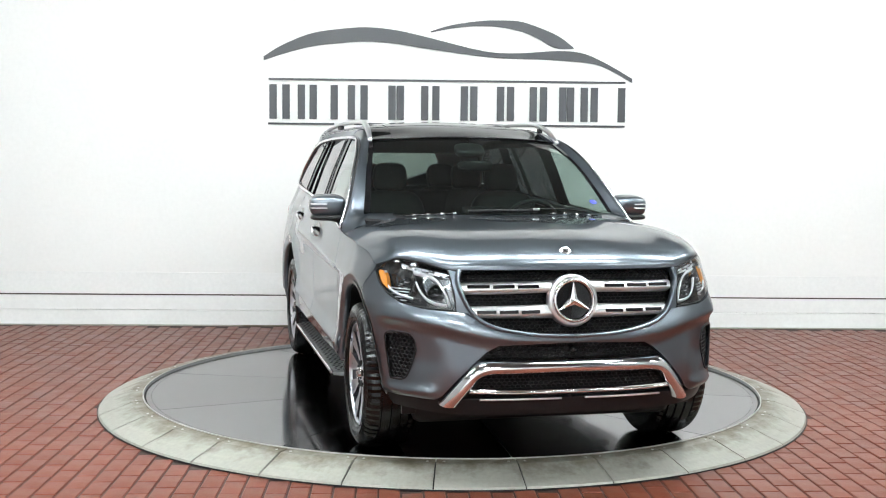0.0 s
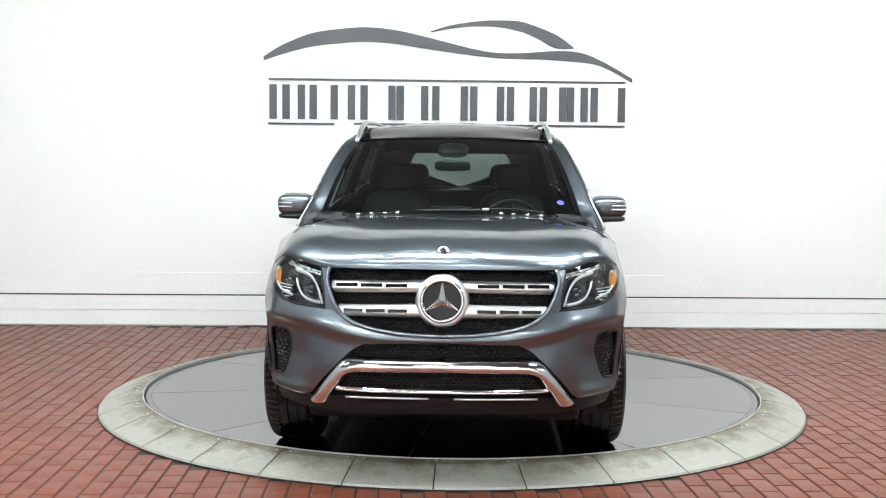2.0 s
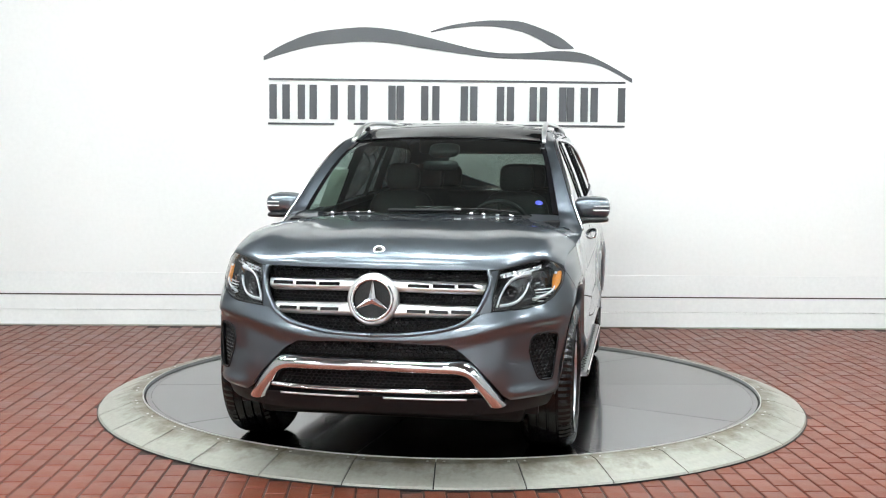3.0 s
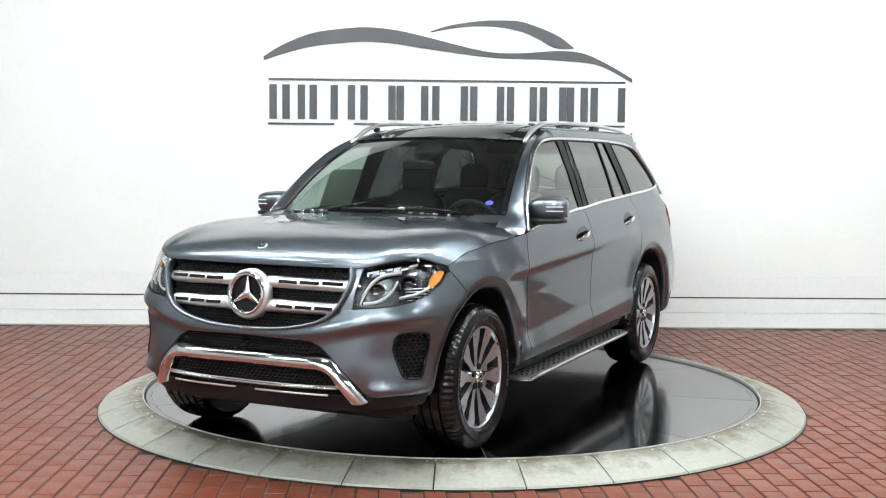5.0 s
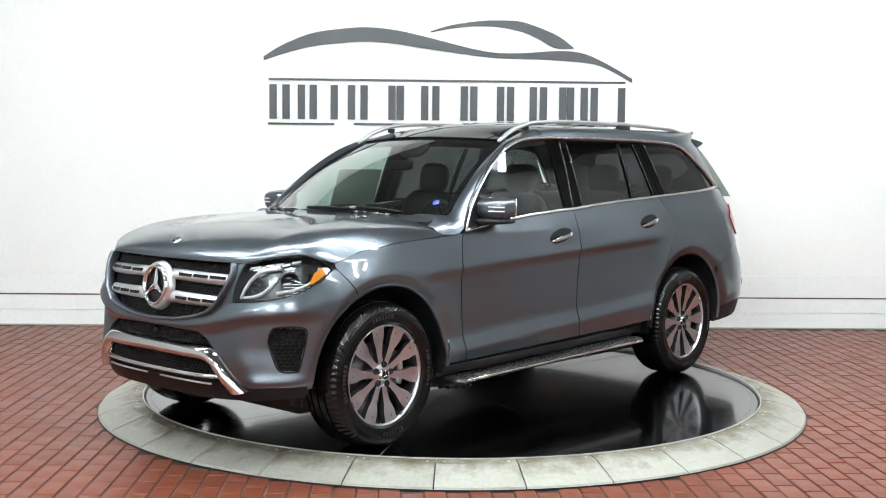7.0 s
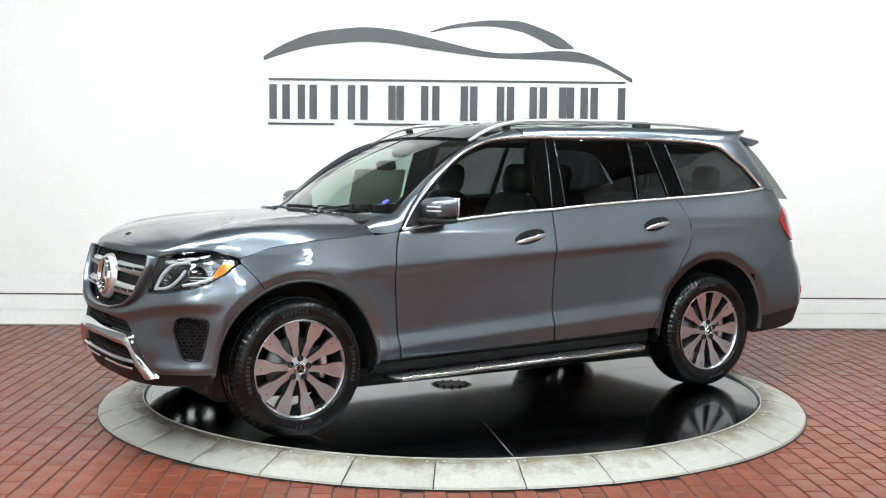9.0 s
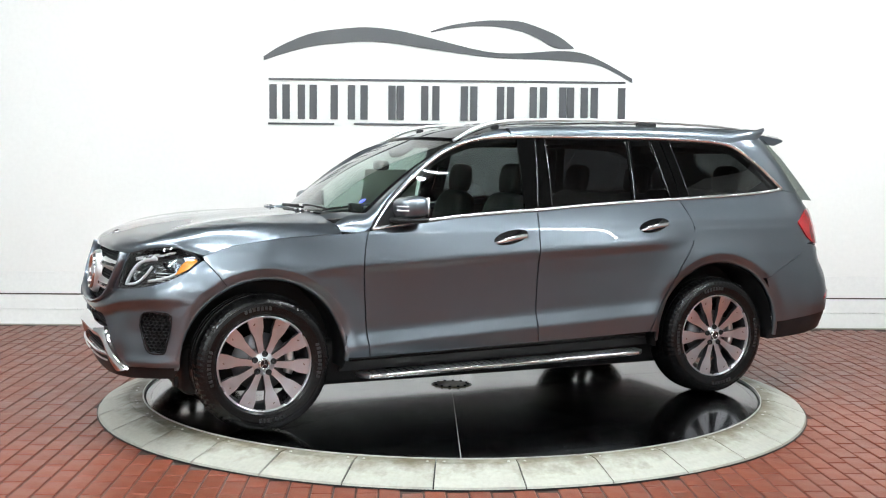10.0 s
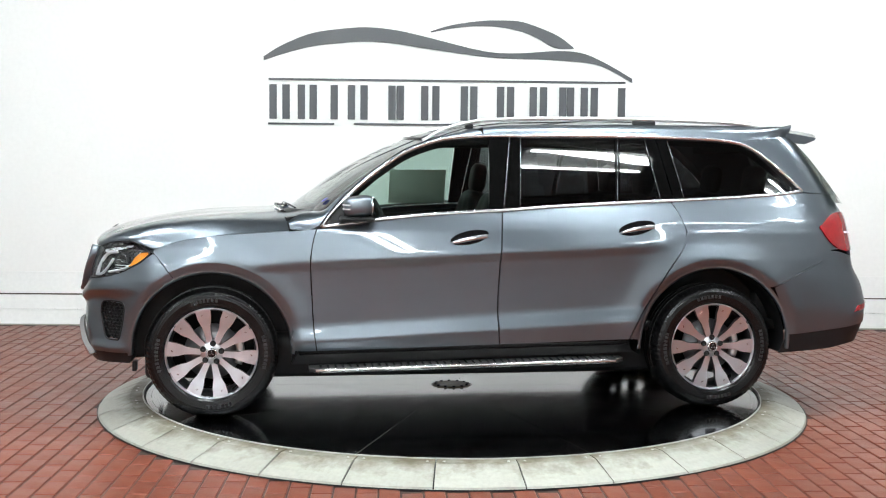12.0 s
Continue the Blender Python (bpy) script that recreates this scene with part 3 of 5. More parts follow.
def build_sides(car, side):
    # front wing
    arch = arc(FW, 0.478, 0.488, 60, 178, 40)
    bottom = X(*([(1.748, 0.818)] + [p for p in arch if p[0] < 1.73] + [(1.06, 0.385), (0.925 + GAP, 0.385)]))[::-1]
    fender = panel("front_wing", bottom, smooth_line(X((0.93, 1.108), (1.09, 1.094), (1.45, 1.071), (1.70, 1.035), (1.868, 0.984)), 40),
                   X(*shift(DOOR_F, GAP)), X((1.748, 0.818), (1.80, 0.887), (1.866, 0.966), (1.868, 0.984)), 64, 40, M_PAINT, car, side, curved=False)
    # doors
    fd = panel("front_door", [(-0.175 + GAP, 0.412), (0.4, 0.397), (0.925 - GAP, 0.385)],
               [(-0.192, 1.206), (-0.06, 1.201), (0.285, 1.178), (0.59, 1.147), (0.921, 1.105)],
               shift(DOOR_M, GAP), shift(DOOR_F, -GAP), 30, 96, M_PAINT, car, side)
    rd = panel("rear_door", [(-0.985, 0.435), (-0.58, 0.422), (-0.175 - GAP, 0.412)],
               [(-1.264, 1.268), (-0.9, 1.252), (-0.585, 1.236), (-0.2, 1.206)],
               shift(DOOR_R, GAP), shift(DOOR_M, -GAP), 44, 96, M_PAINT, car, side)
    # rear quarter
    ra = arc(RW, 0.488, 0.496, 4, 134, 22)
    low = [(-0.99, 0.437), (-1.05, 0.43)] + ra + [(-1.915, 0.752), (-2.035, 0.811), (-2.219, 0.899), (-2.322, 0.975)]
    up = shift(DOOR_R, -GAP) + [(-1.5, 1.286), (-1.78, 1.30), (-2.10, 1.334)]
    g2 = ruled(X(*low), X(*up), 80, 44, False)
    bm = grid_bm(lay(g2, 0, side), 0.018, (0, side, 0.2))
    g2 = coons(X((-2.322, 0.975), (-2.42, 0.985), (-2.50, 1.0)), X((-2.10, 1.334), (-2.3, 1.325), (-2.505, 1.30)), X((-2.322, 0.975), (-2.10, 1.334)),
               X((-2.50, 1.0), (-2.52, 1.1), (-2.525, 1.2), (-2.505, 1.30)), 20, 44, False)
    bm = grid_bm(lay(g2, 0, side), 0.0, (0, side, 0.2), bm)
    part("rear_quarter", bm, M_PAINT, car)
    panel("rear_pillar", X((-2.50, 1.304), (-2.3, 1.329), (-2.165, 1.34)), X((-2.2, 1.735), (-2.0, 1.725), (-1.735, 1.66)),
          X((-2.50, 1.304), (-2.38, 1.48), (-2.27, 1.64), (-2.2, 1.735)), X((-2.165, 1.34), (-1.977, 1.513), (-1.85, 1.618), (-1.735, 1.66)),
          14, 14, M_PAINT, car, side)
    # rear bumper
    panel("rear_bumper", [(Q_REAR, 0.50), (qx(-2.62, 0.495), 0.495), (qx(-2.4, 0.48), 0.48), (qx(-2.02, 0.448), 0.448)],
          [(Q_REAR, 0.84), (qx(-2.55, 0.86), 0.92), (qx(-2.32, 0.97), 0.97), (qx(-2.219, 0.895), 0.895),
           (qx(-2.035, 0.807), 0.807), (qx(-1.92, 0.747), 0.747)],
          [(Q_REAR, 0.50), (Q_REAR, 0.84)], X((-2.02, 0.448), (-1.998, 0.56), (-1.955, 0.66), (-1.915, 0.747)), 40, 14, M_PAINT, car, side)
    panel("rear_valance", [(Q_REAR, 0.36), (qx(-2.55, 0.37), 0.37), (qx(-2.3, 0.345), 0.345), (qx(-1.98, 0.325), 0.325)],
          [(Q_REAR, 0.496), (qx(-2.62, 0.491), 0.491), (qx(-2.4, 0.476), 0.476), (qx(-2.02, 0.444), 0.444)],
          [(Q_REAR, 0.36), (Q_REAR, 0.496)], X((-1.98, 0.325), (-2.02, 0.444)), 30, 4, M_BLACK, car, side, -0.006,
          label="black lower rear valance")
    panel("tailgate", [(Q_REAR, 0.845), (qx(-2.56, 0.92), 0.92), (qx(-2.51, 1.0), 1.0)],
          [(Q_REAR, 1.26), (qx(-2.52, 1.27), 1.27), (qx(-2.508, 1.27), 1.27)],
          [(Q_REAR, 0.845), (Q_REAR, 1.26)], X((-2.51, 1.0), (-2.53, 1.1), (-2.508, 1.27)), 16, 8, M_PAINT, car, side)
    # wheel arch lips
    for c, r0, r1, a0, a1, nm in ((FW, 0.462, 0.486, -3, 182, "arch_lip"), (RW, 0.472, 0.498, -2, 184, "arch_lip")):
        o = X(*arc(c, r1, r1 + 0.006, a0, a1, 28))
        i = X(*arc(c, r0, r0, a0, a1, 28))
        g = np.concatenate([lay(np.array([i]), -0.03, side), lay(np.array([i]), 0.001, side),
                            lay(np.array([np.array(i) * 0.4 + np.array(o) * 0.6]), 0.007, side), lay(np.array([o]), 0.005, side)])
        part(nm, grid_bm(g, 0.0, (0, side, 0)), M_PAINT, car)
    # wheel housings
    for c in (FW, RW):
        ring = arc(c, 0.47, 0.47, -8, 188, 28)
        g = np.array([[(x, side * min(yy, ptx(x, max(z, 0.3))[1] - 0.012), max(z, 0.2)) for x, z in ring] for yy in (0.62, 0.95)])
        part("wheel_housing", grid_bm(g, 0.0, (0, 0, -1)), M_BLACK, car, "black plastic wheel housing")
        lid = np.array([[(c[0] + k * (x - c[0]), side * 0.62, c[1] + k * (z - c[1])) for x, z in ring] for k in (0.02, 1.0)])
        part("wheel_housing", grid_bm(lid, 0.0, (0, side, 0)), M_BLACK, car, "black plastic wheel housing")
    # sill
    panel("sill", [(-1.04, 0.315), (1.075, 0.262)], [(-0.985, 0.431), (-0.175, 0.408), (1.03, 0.381)],
          [(-1.04, 0.315), (-0.985, 0.431)], [(1.075, 0.262), (1.03, 0.381)], 24, 6, M_BLACK, car, side, -0.06,
          label="black ribbed plastic sill")
    for dz in (0.30, 0.62):
        p = [skin(x, 0.32 + dz * 0.1 - 0.02 * x, -0.054) * np.array([1, side, 1]) for x in np.linspace(-0.99, 1.03, 20)]
        part("sill_rib", tube_bm(p, 0.012, 0.008, (0, 0, 1), 6), M_BLACK, car)
    # inner door lining
    for bot, top in (([(-0.98, 0.5), (0.95, 0.5)], [(-0.98, 1.245), (-0.2, 1.195), (0.9, 1.10)]),
                     ([(-2.2, 0.97), (-0.99, 0.97)], [(-2.1, 1.30), (-1.5, 1.27), (-0.99, 1.245)])):
        g = lay(coons(bot, top, [bot[0], top[0]], [bot[-1], top[-1]], 20, 6), -0.06, side)
        part("door_lining", grid_bm(g, 0.0, (0, -side, 0)), M_TRIM, car, "dark inner door lining")
    # glazing
    top = [(0.72, 1.305), (0.616, 1.392), (0.445, 1.515), (0.307, 1.584), (0.134, 1.634), (-0.13, 1.654)]
    panel("front_window", [(0.74, 1.155), (0.285, 1.196), (-0.115, 1.222)], top, [(0.74, 1.155), (0.72, 1.305)],
          [(-0.115, 1.222), (-0.135, 1.654)], 20, 10, M_SIDE, fd, side, -0.008, 0.0, "lightly tinted front door glass")
    panel("mirror_sail", [(0.90, 1.12), (0.74, 1.15)], [(0.785, 1.245), (0.722, 1.305)], [(0.90, 1.12), (0.785, 1.245)],
          [(0.74, 1.15), (0.722, 1.305)], 4, 6, M_BLACK, fd, side, -0.004, label="black mirror triangle")
    panel("window_pillar", [(-0.117, 1.218), (-0.203, 1.222)], [(-0.141, 1.656), (-0.268, 1.664)], [(-0.117, 1.218), (-0.141, 1.656)],
          [(-0.203, 1.222), (-0.268, 1.664)], 3, 10, M_PILLAR, fd, side, -0.002, label="gloss black door pillar")
    panel("window_pillar", [(-0.210, 1.222), (-0.310, 1.230)], [(-0.276, 1.664), (-0.340, 1.664)], [(-0.210, 1.222), (-0.276, 1.664)],
          [(-0.310, 1.230), (-0.340, 1.664)], 3, 10, M_PILLAR, rd, side, -0.002, label="gloss black door pillar")
    panel("rear_window", [(-0.310, 1.23), (-0.906, 1.26)], [(-0.340, 1.66), (-0.946, 1.664)], [(-0.310, 1.23), (-0.340, 1.66)],
          [(-0.906, 1.26), (-0.946, 1.664)], 14, 10, M_PRIVACY, rd, side, -0.008, 0.0, "dark privacy glass")
    panel("window_divider", [(-0.906, 1.258), (-0.940, 1.262)], [(-0.946, 1.664), (-0.979, 1.664)], [(-0.906, 1.258), (-0.946, 1.664)],
          [(-0.940, 1.262), (-0.979, 1.664)], 2, 10, M_PILLAR, rd, side, -0.001)
    panel("quarter_light", [(-0.940, 1.262), (-1.205, 1.276)], [(-0.979, 1.662), (-1.136, 1.662)], [(-0.940, 1.262), (-0.979, 1.662)],
          [(-1.205, 1.276), (-1.136, 1.662)], 8, 10, M_PRIVACY, rd, side, -0.008, 0.0, "dark privacy glass")
    panel("window_pillar", [(-1.205, 1.276), (-1.286, 1.28)], [(-1.136, 1.664), (-1.209, 1.664)], [(-1.205, 1.276), (-1.136, 1.664)],
          [(-1.286, 1.28), (-1.209, 1.664)], 3, 10, M_PILLAR, rd, side, -0.002)
    panel("window_pillar", [(-1.293, 1.28), (-1.358, 1.284)], [(-1.216, 1.664), (-1.286, 1.662)], [(-1.293, 1.28), (-1.216, 1.664)],
          [(-1.358, 1.284), (-1.286, 1.662)], 3, 10, M_PILLAR, car, side, -0.002, label="gloss black pillar")
    panel("rear_quarter_window", X((-1.358, 1.284), (-1.78, 1.305), (-2.105, 1.340)), X((-1.286, 1.658), (-1.52, 1.655), (-1.77, 1.635)),
          X((-1.358, 1.284), (-1.286, 1.658)), X((-2.105, 1.340), (-1.96, 1.49), (-1.86, 1.585), (-1.77, 1.635)), 20, 12,
          M_PRIVACY, car, side, -0.008, 0.0, "dark privacy glass")
    # bright edges between the panes
    for a, b, owner in (((-0.310, 1.232), (-0.340, 1.658), rd), ((-0.923, 1.262), (-0.962, 1.658), rd), ((-1.205, 1.278), (-1.136, 1.658), rd),
                        ((-1.358, 1.286), (-1.286, 1.656), car), ((-0.206, 1.226), (-0.272, 1.660), fd)):
        p = np.array([skin(a[0] + (b[0] - a[0]) * k, a[1] + (b[1] - a[1]) * k, 0.0005) for k in np.linspace(0, 1, 10)]) * np.array([1, side, 1])
        part("window_seal", tube_bm(p, 0.007, 0.005, (1, 0, 0), 6), M_REFLECTOR, owner, "thin bright window seal")
    # chrome surround of the glass
    loop = [(0.90, 1.115), (0.786, 1.249), (0.616, 1.402), (0.445, 1.526), (0.307, 1.596), (0.134, 1.647), (-0.111, 1.667),
            (-0.6, 1.675), (-1.188, 1.675), (-1.521, 1.667), (-1.72, 1.65), (-1.83, 1.615), (-1.977, 1.505), (-2.15, 1.345)]
    c = smooth_line([(qx(x, z), z) for x, z in loop], 90)
    p = np.array([skin(q, z, 0.004) for q, z in c]) * np.array([1, side, 1])
    part("window_surround", tube_bm(p, 0.02, 0.014, (0, side * 0.4, 1.0), 8), M_BRIGHT, car, "bright chrome window surround")
    g = [(q, z) for q, z in c]
    p = np.array([skin(q, z, -0.030) for q, z in g]) * np.array([1, side, 1])
    part("frame_lining", tube_bm(p, 0.075, 0.016, (0, side * 0.4, 1.0), 6), M_TRIM, car, "dark inner window frame lining")
    belt = [(0.895, 1.118), (0.59, 1.158), (0.285, 1.188), (-0.06, 1.211), (-0.2, 1.217), (-0.585, 1.245), (-1.266, 1.281),
            (-1.78, 1.308), (-2.0, 1.326), (-2.15, 1.345)]
    c = smooth_line([(qx(x, z), z) for x, z in belt], 70)
    p = np.array([skin(q, z, 0.004) for q, z in c]) * np.array([1, side, 1])
    part("belt_strip", tube_bm(p, 0.02, 0.014, (0, -side * 0.3, 1.0), 8), M_BRIGHT, car, "bright chrome belt strip")
    return fender, fd, rd


def build_top(car):
    """Hood, windscreen, pillars and roof."""
    # hood: plan curves with heights, mirrored
    front = [tuple(pt(y, z, 0.004)) for y, z in ((0.0, 0.985), (0.15, 0.986), (0.30, 0.986), (0.44, 0.986), (0.54, 0.986), (0.60, 0.990), (0.682, 1.013), (0.75, 1.026), (0.80, 1.032))] \
        + [tuple(ptx(1.958, 1.015, 0.003)), tuple(ptx(1.872, 0.99, 0.003))]
    rear = [(1.17, 0.0, 1.205), (1.16, 0.30, 1.205), (1.13, 0.55, 1.195), (1.10, 0.75, 1.155), (1.085, 0.868, 1.105)]
    f = smooth_line(front, 36)
    r = smooth_line(rear, 36)
    rows = []
    for k, u in enumerate(np.linspace(0, 1, 49) ** 1.8):
        row = f * (1 - u) + r * u
        v = np.linspace(0, 1, 37)
        bump = 0.158 * u ** 0.55 * (1 - u) ** 1.1
        ridge = 0.006 * np.exp(-((v - 0.62 + 0.10 * u) / 0.07) ** 2) * math.sin(math.pi * min(1, u * 1.1))
        row = row.copy()
        row[:, 2] += bump * (1 - v ** 5) + 0.088 * u ** 0.3 * (1 - u) ** 1.6 * (1 - v ** 2) + ridge - 0.004 * np.exp(-((v - 0.40 + 0.08 * u) / 0.16) ** 2) * math.sin(math.pi * u)
        ex = 1.872 + (1.088 - 1.872) * u
        ez = float(np.interp(ex, [0.93, 1.09, 1.45, 1.70, 1.86], [1.108, 1.094, 1.071, 1.035, 0.985])) + 0.004
        goal = ptx(ex, ez, 0.001)
        rows.append(row + (goal - row[-1])[None, :] * (v ** 3)[:, None])
    g = np.array(rows)
    g_hood = g
    full = np.concatenate([g[:, :0:-1] * np.array([1, -1, 1]), g], 1)
    hood = part("hood", grid_bm(full, 0.025, (0, 0, 1)), M_PAINT, car)
    # cowl
    c = np.array([[(x - 0.16 * (y / 0.8) ** 2 * (1 if i else 0.4), y, z) for y in np.linspace(-0.80, 0.80, 25)]
                  for i, (x, z) in enumerate(((1.165, 1.168), (1.04, 1.198)))])
    part("cowl", grid_bm(c, 0.02, (0, 0, 1)), M_BLACK, car, "black plastic cowl below the windscreen")
    # windscreen
    s = np.linspace(-1, 1, 31)
    ws = []
    for v in np.linspace(0, 1, 21):
        yb = 0.775 * (1 - v) + 0.625 * v
        x = (1.085 - 0.20 * s ** 2) * (1 - v) + (0.31 - 0.105 * s ** 2) * v
        z = (1.205 + 0.0 * s) * (1 - v) + (1.662 - 0.022 * s ** 2) * v + 0.044 * math.sin(math.pi * v)
        ws.append(np.stack([x, yb * s, z], 1))
    ws = np.array(ws)
    part("windscreen", grid_bm(ws, 0.0, (1, 0, 1)), M_WINDSHIELD, car, "large clear windscreen")
    # black band round the windscreen
    for side in (1, -1):
        edge = ws[:, -1 if side > 0 else 0]
        inn = edge * 0.4 + ws[:, -2 if side > 0 else 1] * 0.6
        part("windscreen_band", grid_bm(np.array([inn, edge]) + np.array([0.004, 0, 0.004]), 0.0, (1, 0, 1)), M_GLOSS, car)
        # windscreen pillar
        a = np.vstack([[[1.096, 0.80, 1.142], [1.02, 0.79, 1.190]], np.abs(ws[0::2, -1]) + np.array([0.004, 0.004, 0.003]), [[-0.05, 0.60, 1.722]]])
        b = [(1.080, 0.872, 1.103), (0.935, half_width(0.93, 1.112) - 0.002, 1.112), (0.79, half_width(0.79, 1.262), 1.262), (0.62, half_width(0.6, 1.413), 1.413),
             (0.45, half_width(0.4, 1.537), 1.537), (0.31, half_width(0.3, 1.606), 1.606), (0.134, half_width(0.1, 1.657), 1.657),
             (-0.111, half_width(-0.1, 1.676), 1.676)]
        g = ruled(a, b, 30, 6)
        v = np.linspace(0, 1, 7)[:, None]
        g[..., 1] += 0.014 * np.sin(math.pi * v)
        g[..., 2] += 0.012 * np.sin(math.pi * v)
        g[..., 1] *= side
        part("windscreen_pillar", grid_bm(g, 0.02, (0.3, side, 0.5)), M_PAINT, car)
        # body corner between hood and windscreen
        g = np.array([[(1.093, 0.802, 1.136), (1.103, 0.75, 1.150), (1.125, 0.62, 1.184)],
                      [(1.02, 0.794, 1.184), (1.03, 0.76, 1.182), (1.06, 0.64, 1.200)],
                      [(0.905, 0.780, 1.198), (0.91, 0.75, 1.203), (0.985, 0.62, 1.207)]])
        g[..., 1] *= side
        part("scuttle_corner", grid_bm(g, 0.02, (0, side, 1)), M_PAINT, car)
        # roof side
        xs = np.linspace(-0.111, -2.16, 30)
        g = np.zeros((7, 30, 3))
        for i, x in enumerate(xs):
            ze = float(np.interp(x, [-2.2, -2.0, -1.0, -0.27, -0.05], [1.755, 1.758, 1.758, 1.745, 1.722]))
            zb = float(np.interp(x, [-2.16, -1.75, -1.5, -1.2, -0.6, -0.111], [1.70, 1.66, 1.677, 1.685, 1.685, 1.676]))
            yb = half_width(max(x, XB), zb) if x > XB else float(skin(qx(x, zb), zb)[1])
            for j, k in enumerate(np.linspace(0, 1, 7)):
                g[j, i] = (x, (yb * (1 - k) + 0.60 * k + 0.012 * math.sin(math.pi * k)) * side, zb * (1 - k) + ze * k + 0.014 * math.sin(math.pi * k))
        part("roof_side", grid_bm(g, 0.02, (0, side, 0.6)), M_PAINT, car)
    # roof
    xs = np.concatenate([[0.31], np.linspace(0.2, -2.2, 32)])
    zc = np.interp(xs, [-2.2, -1.5, -0.8, -0.3, 0.0, 0.2, 0.31], [1.765, 1.80, 1.805, 1.785, 1.748, 1.70, 1.664])
    ze = np.interp(xs, [-2.2, -2.0, -1.0, -0.27, -0.05, 0.21, 0.31], [1.755, 1.758, 1.758, 1.745, 1.722, 1.645, 1.64])
    roof = []
    for i, x in enumerate(xs):
        ye = float(np.interp(x, [-2.2, -0.05, 0.21, 0.31], [0.60, 0.60, 0.625, 0.625]))
        row = []
        for t in np.linspace(-1, 1, 25):
            xx = x - (0.105 * t * t if x > 0.2 else 0.105 * t * t * max(0, (x + 0.2) / 0.4))
            row.append((xx, ye * t, zc[i] * (1 - t * t) + ze[i] * t * t))
        roof.append(row)
    roof = np.array(roof)
    n_glass = 20
    part("roof_panel", grid_bm(roof[n_glass - 1:], 0.0, (0, 0, 1)), M_PAINT, car)
    part("roof_panel", grid_bm(roof[:n_glass, :4], 0.0, (0, 0, 1)), M_ROOF, car)
    part("roof_panel", grid_bm(roof[:n_glass, 21:], 0.0, (0, 0, 1)), M_ROOF, car)
    part("roof_glass", grid_bm(roof[:n_glass, 3:22] + np.array([0, 0, 0.003]), 0.006, (0, 0, 1)), M_ROOF, car,
         "dark panoramic glass roof")
    part("headliner", grid_bm(roof[2:, 1:24] - np.array([0, 0, 0.035]), 0.0, (0, 0, -1)), M_TRIM, car, "dark headliner")
    # spoiler
    prof = [(-2.02, 1.762), (-2.15, 1.764), (-2.28, 1.752), (-2.375, 1.738), (-2.392, 1.730), (-2.38, 1.718), (-2.315, 1.668), (-2.2, 1.672)]
    ys = np.linspace(-0.58, 0.58, 17)
    g = np.array([[(x + (0.05 * (abs(y) / 0.58) ** 6 if x < -2.2 else 0), y, z - 0.022 * (y / 0.6) ** 2 - (0.025 * (abs(y) / 0.58) ** 8 if z > 1.7 else 0)) for x, z in prof] for y in ys])
    bm = grid_bm(g, 0.0, (0, 0, 1))
    for e in (0, -1):
        vs = [bm.verts.new(p) for p in g[e]]
        bm.faces.new(vs if e else vs[::-1])
    part("spoiler", bm, M_PAINT, car)
    # rear window
    g = np.array([[(rear_reach(z) - 0.005 + 0.09 * (t ** 4), t * (half_width(-1.6, z) - 0.07), z) for t in np.linspace(-1, 1, 15)]
                  for z in (1.265, 1.4, 1.55, 1.69)])
    part("rear_screen", grid_bm(g, 0.0, (-1, 0, 0.3)), M_REAR, car, "tinted tailgate glass")
    return ws, g_hood


def pt(y, z, off=0.0, side=1):
    p = skin(qy(y, z), z, off)
    return np.array([p[0], p[1] * side, p[2]])


def ptx(x, z, off=0.0, side=1):
    p = skin(qx(x, z), z, off)
    return np.array([p[0], p[1] * side, p[2]])


def blob_bm(c, r, e=0.7, seg=20, rings=12, bm=None, tilt=0.0):
    """A rounded block: superellipsoid at c with half sizes r, tilted about y."""
    bm = bm or bmesh.new()
    ct, st = math.cos(tilt), math.sin(tilt)

    def pw(v):
        return math.copysign(abs(v) ** e, v)
    rows = []
    for j in range(1, rings):
        a = -math.pi / 2 + math.pi * j / rings
        row = []
        for i in range(seg):
            b = 2 * math.pi * i / seg
            x, y, z = r[0] * pw(math.cos(a)) * pw(math.cos(b)), r[1] * pw(math.cos(a)) * pw(math.sin(b)), r[2] * pw(math.sin(a))
            row.append(bm.verts.new((c[0] + x * ct + z * st, c[1] + y, c[2] - x * st + z * ct)))
        rows.append(row)
    lo = bm.verts.new((c[0] - r[2] * st, c[1], c[2] - r[2] * ct))
    hi = bm.verts.new((c[0] + r[2] * st, c[1], c[2] + r[2] * ct))
    for a, b in zip(rows, rows[1:]):
        for i in range(seg):
            bm.faces.new((a[i], a[(i + 1) % seg], b[(i + 1) % seg], b[i]))
    for i in range(seg):
        bm.faces.new((lo, rows[0][(i + 1) % seg], rows[0][i]))
        bm.faces.new((hi, rows[-1][i], rows[-1][(i + 1) % seg]))
    return bm


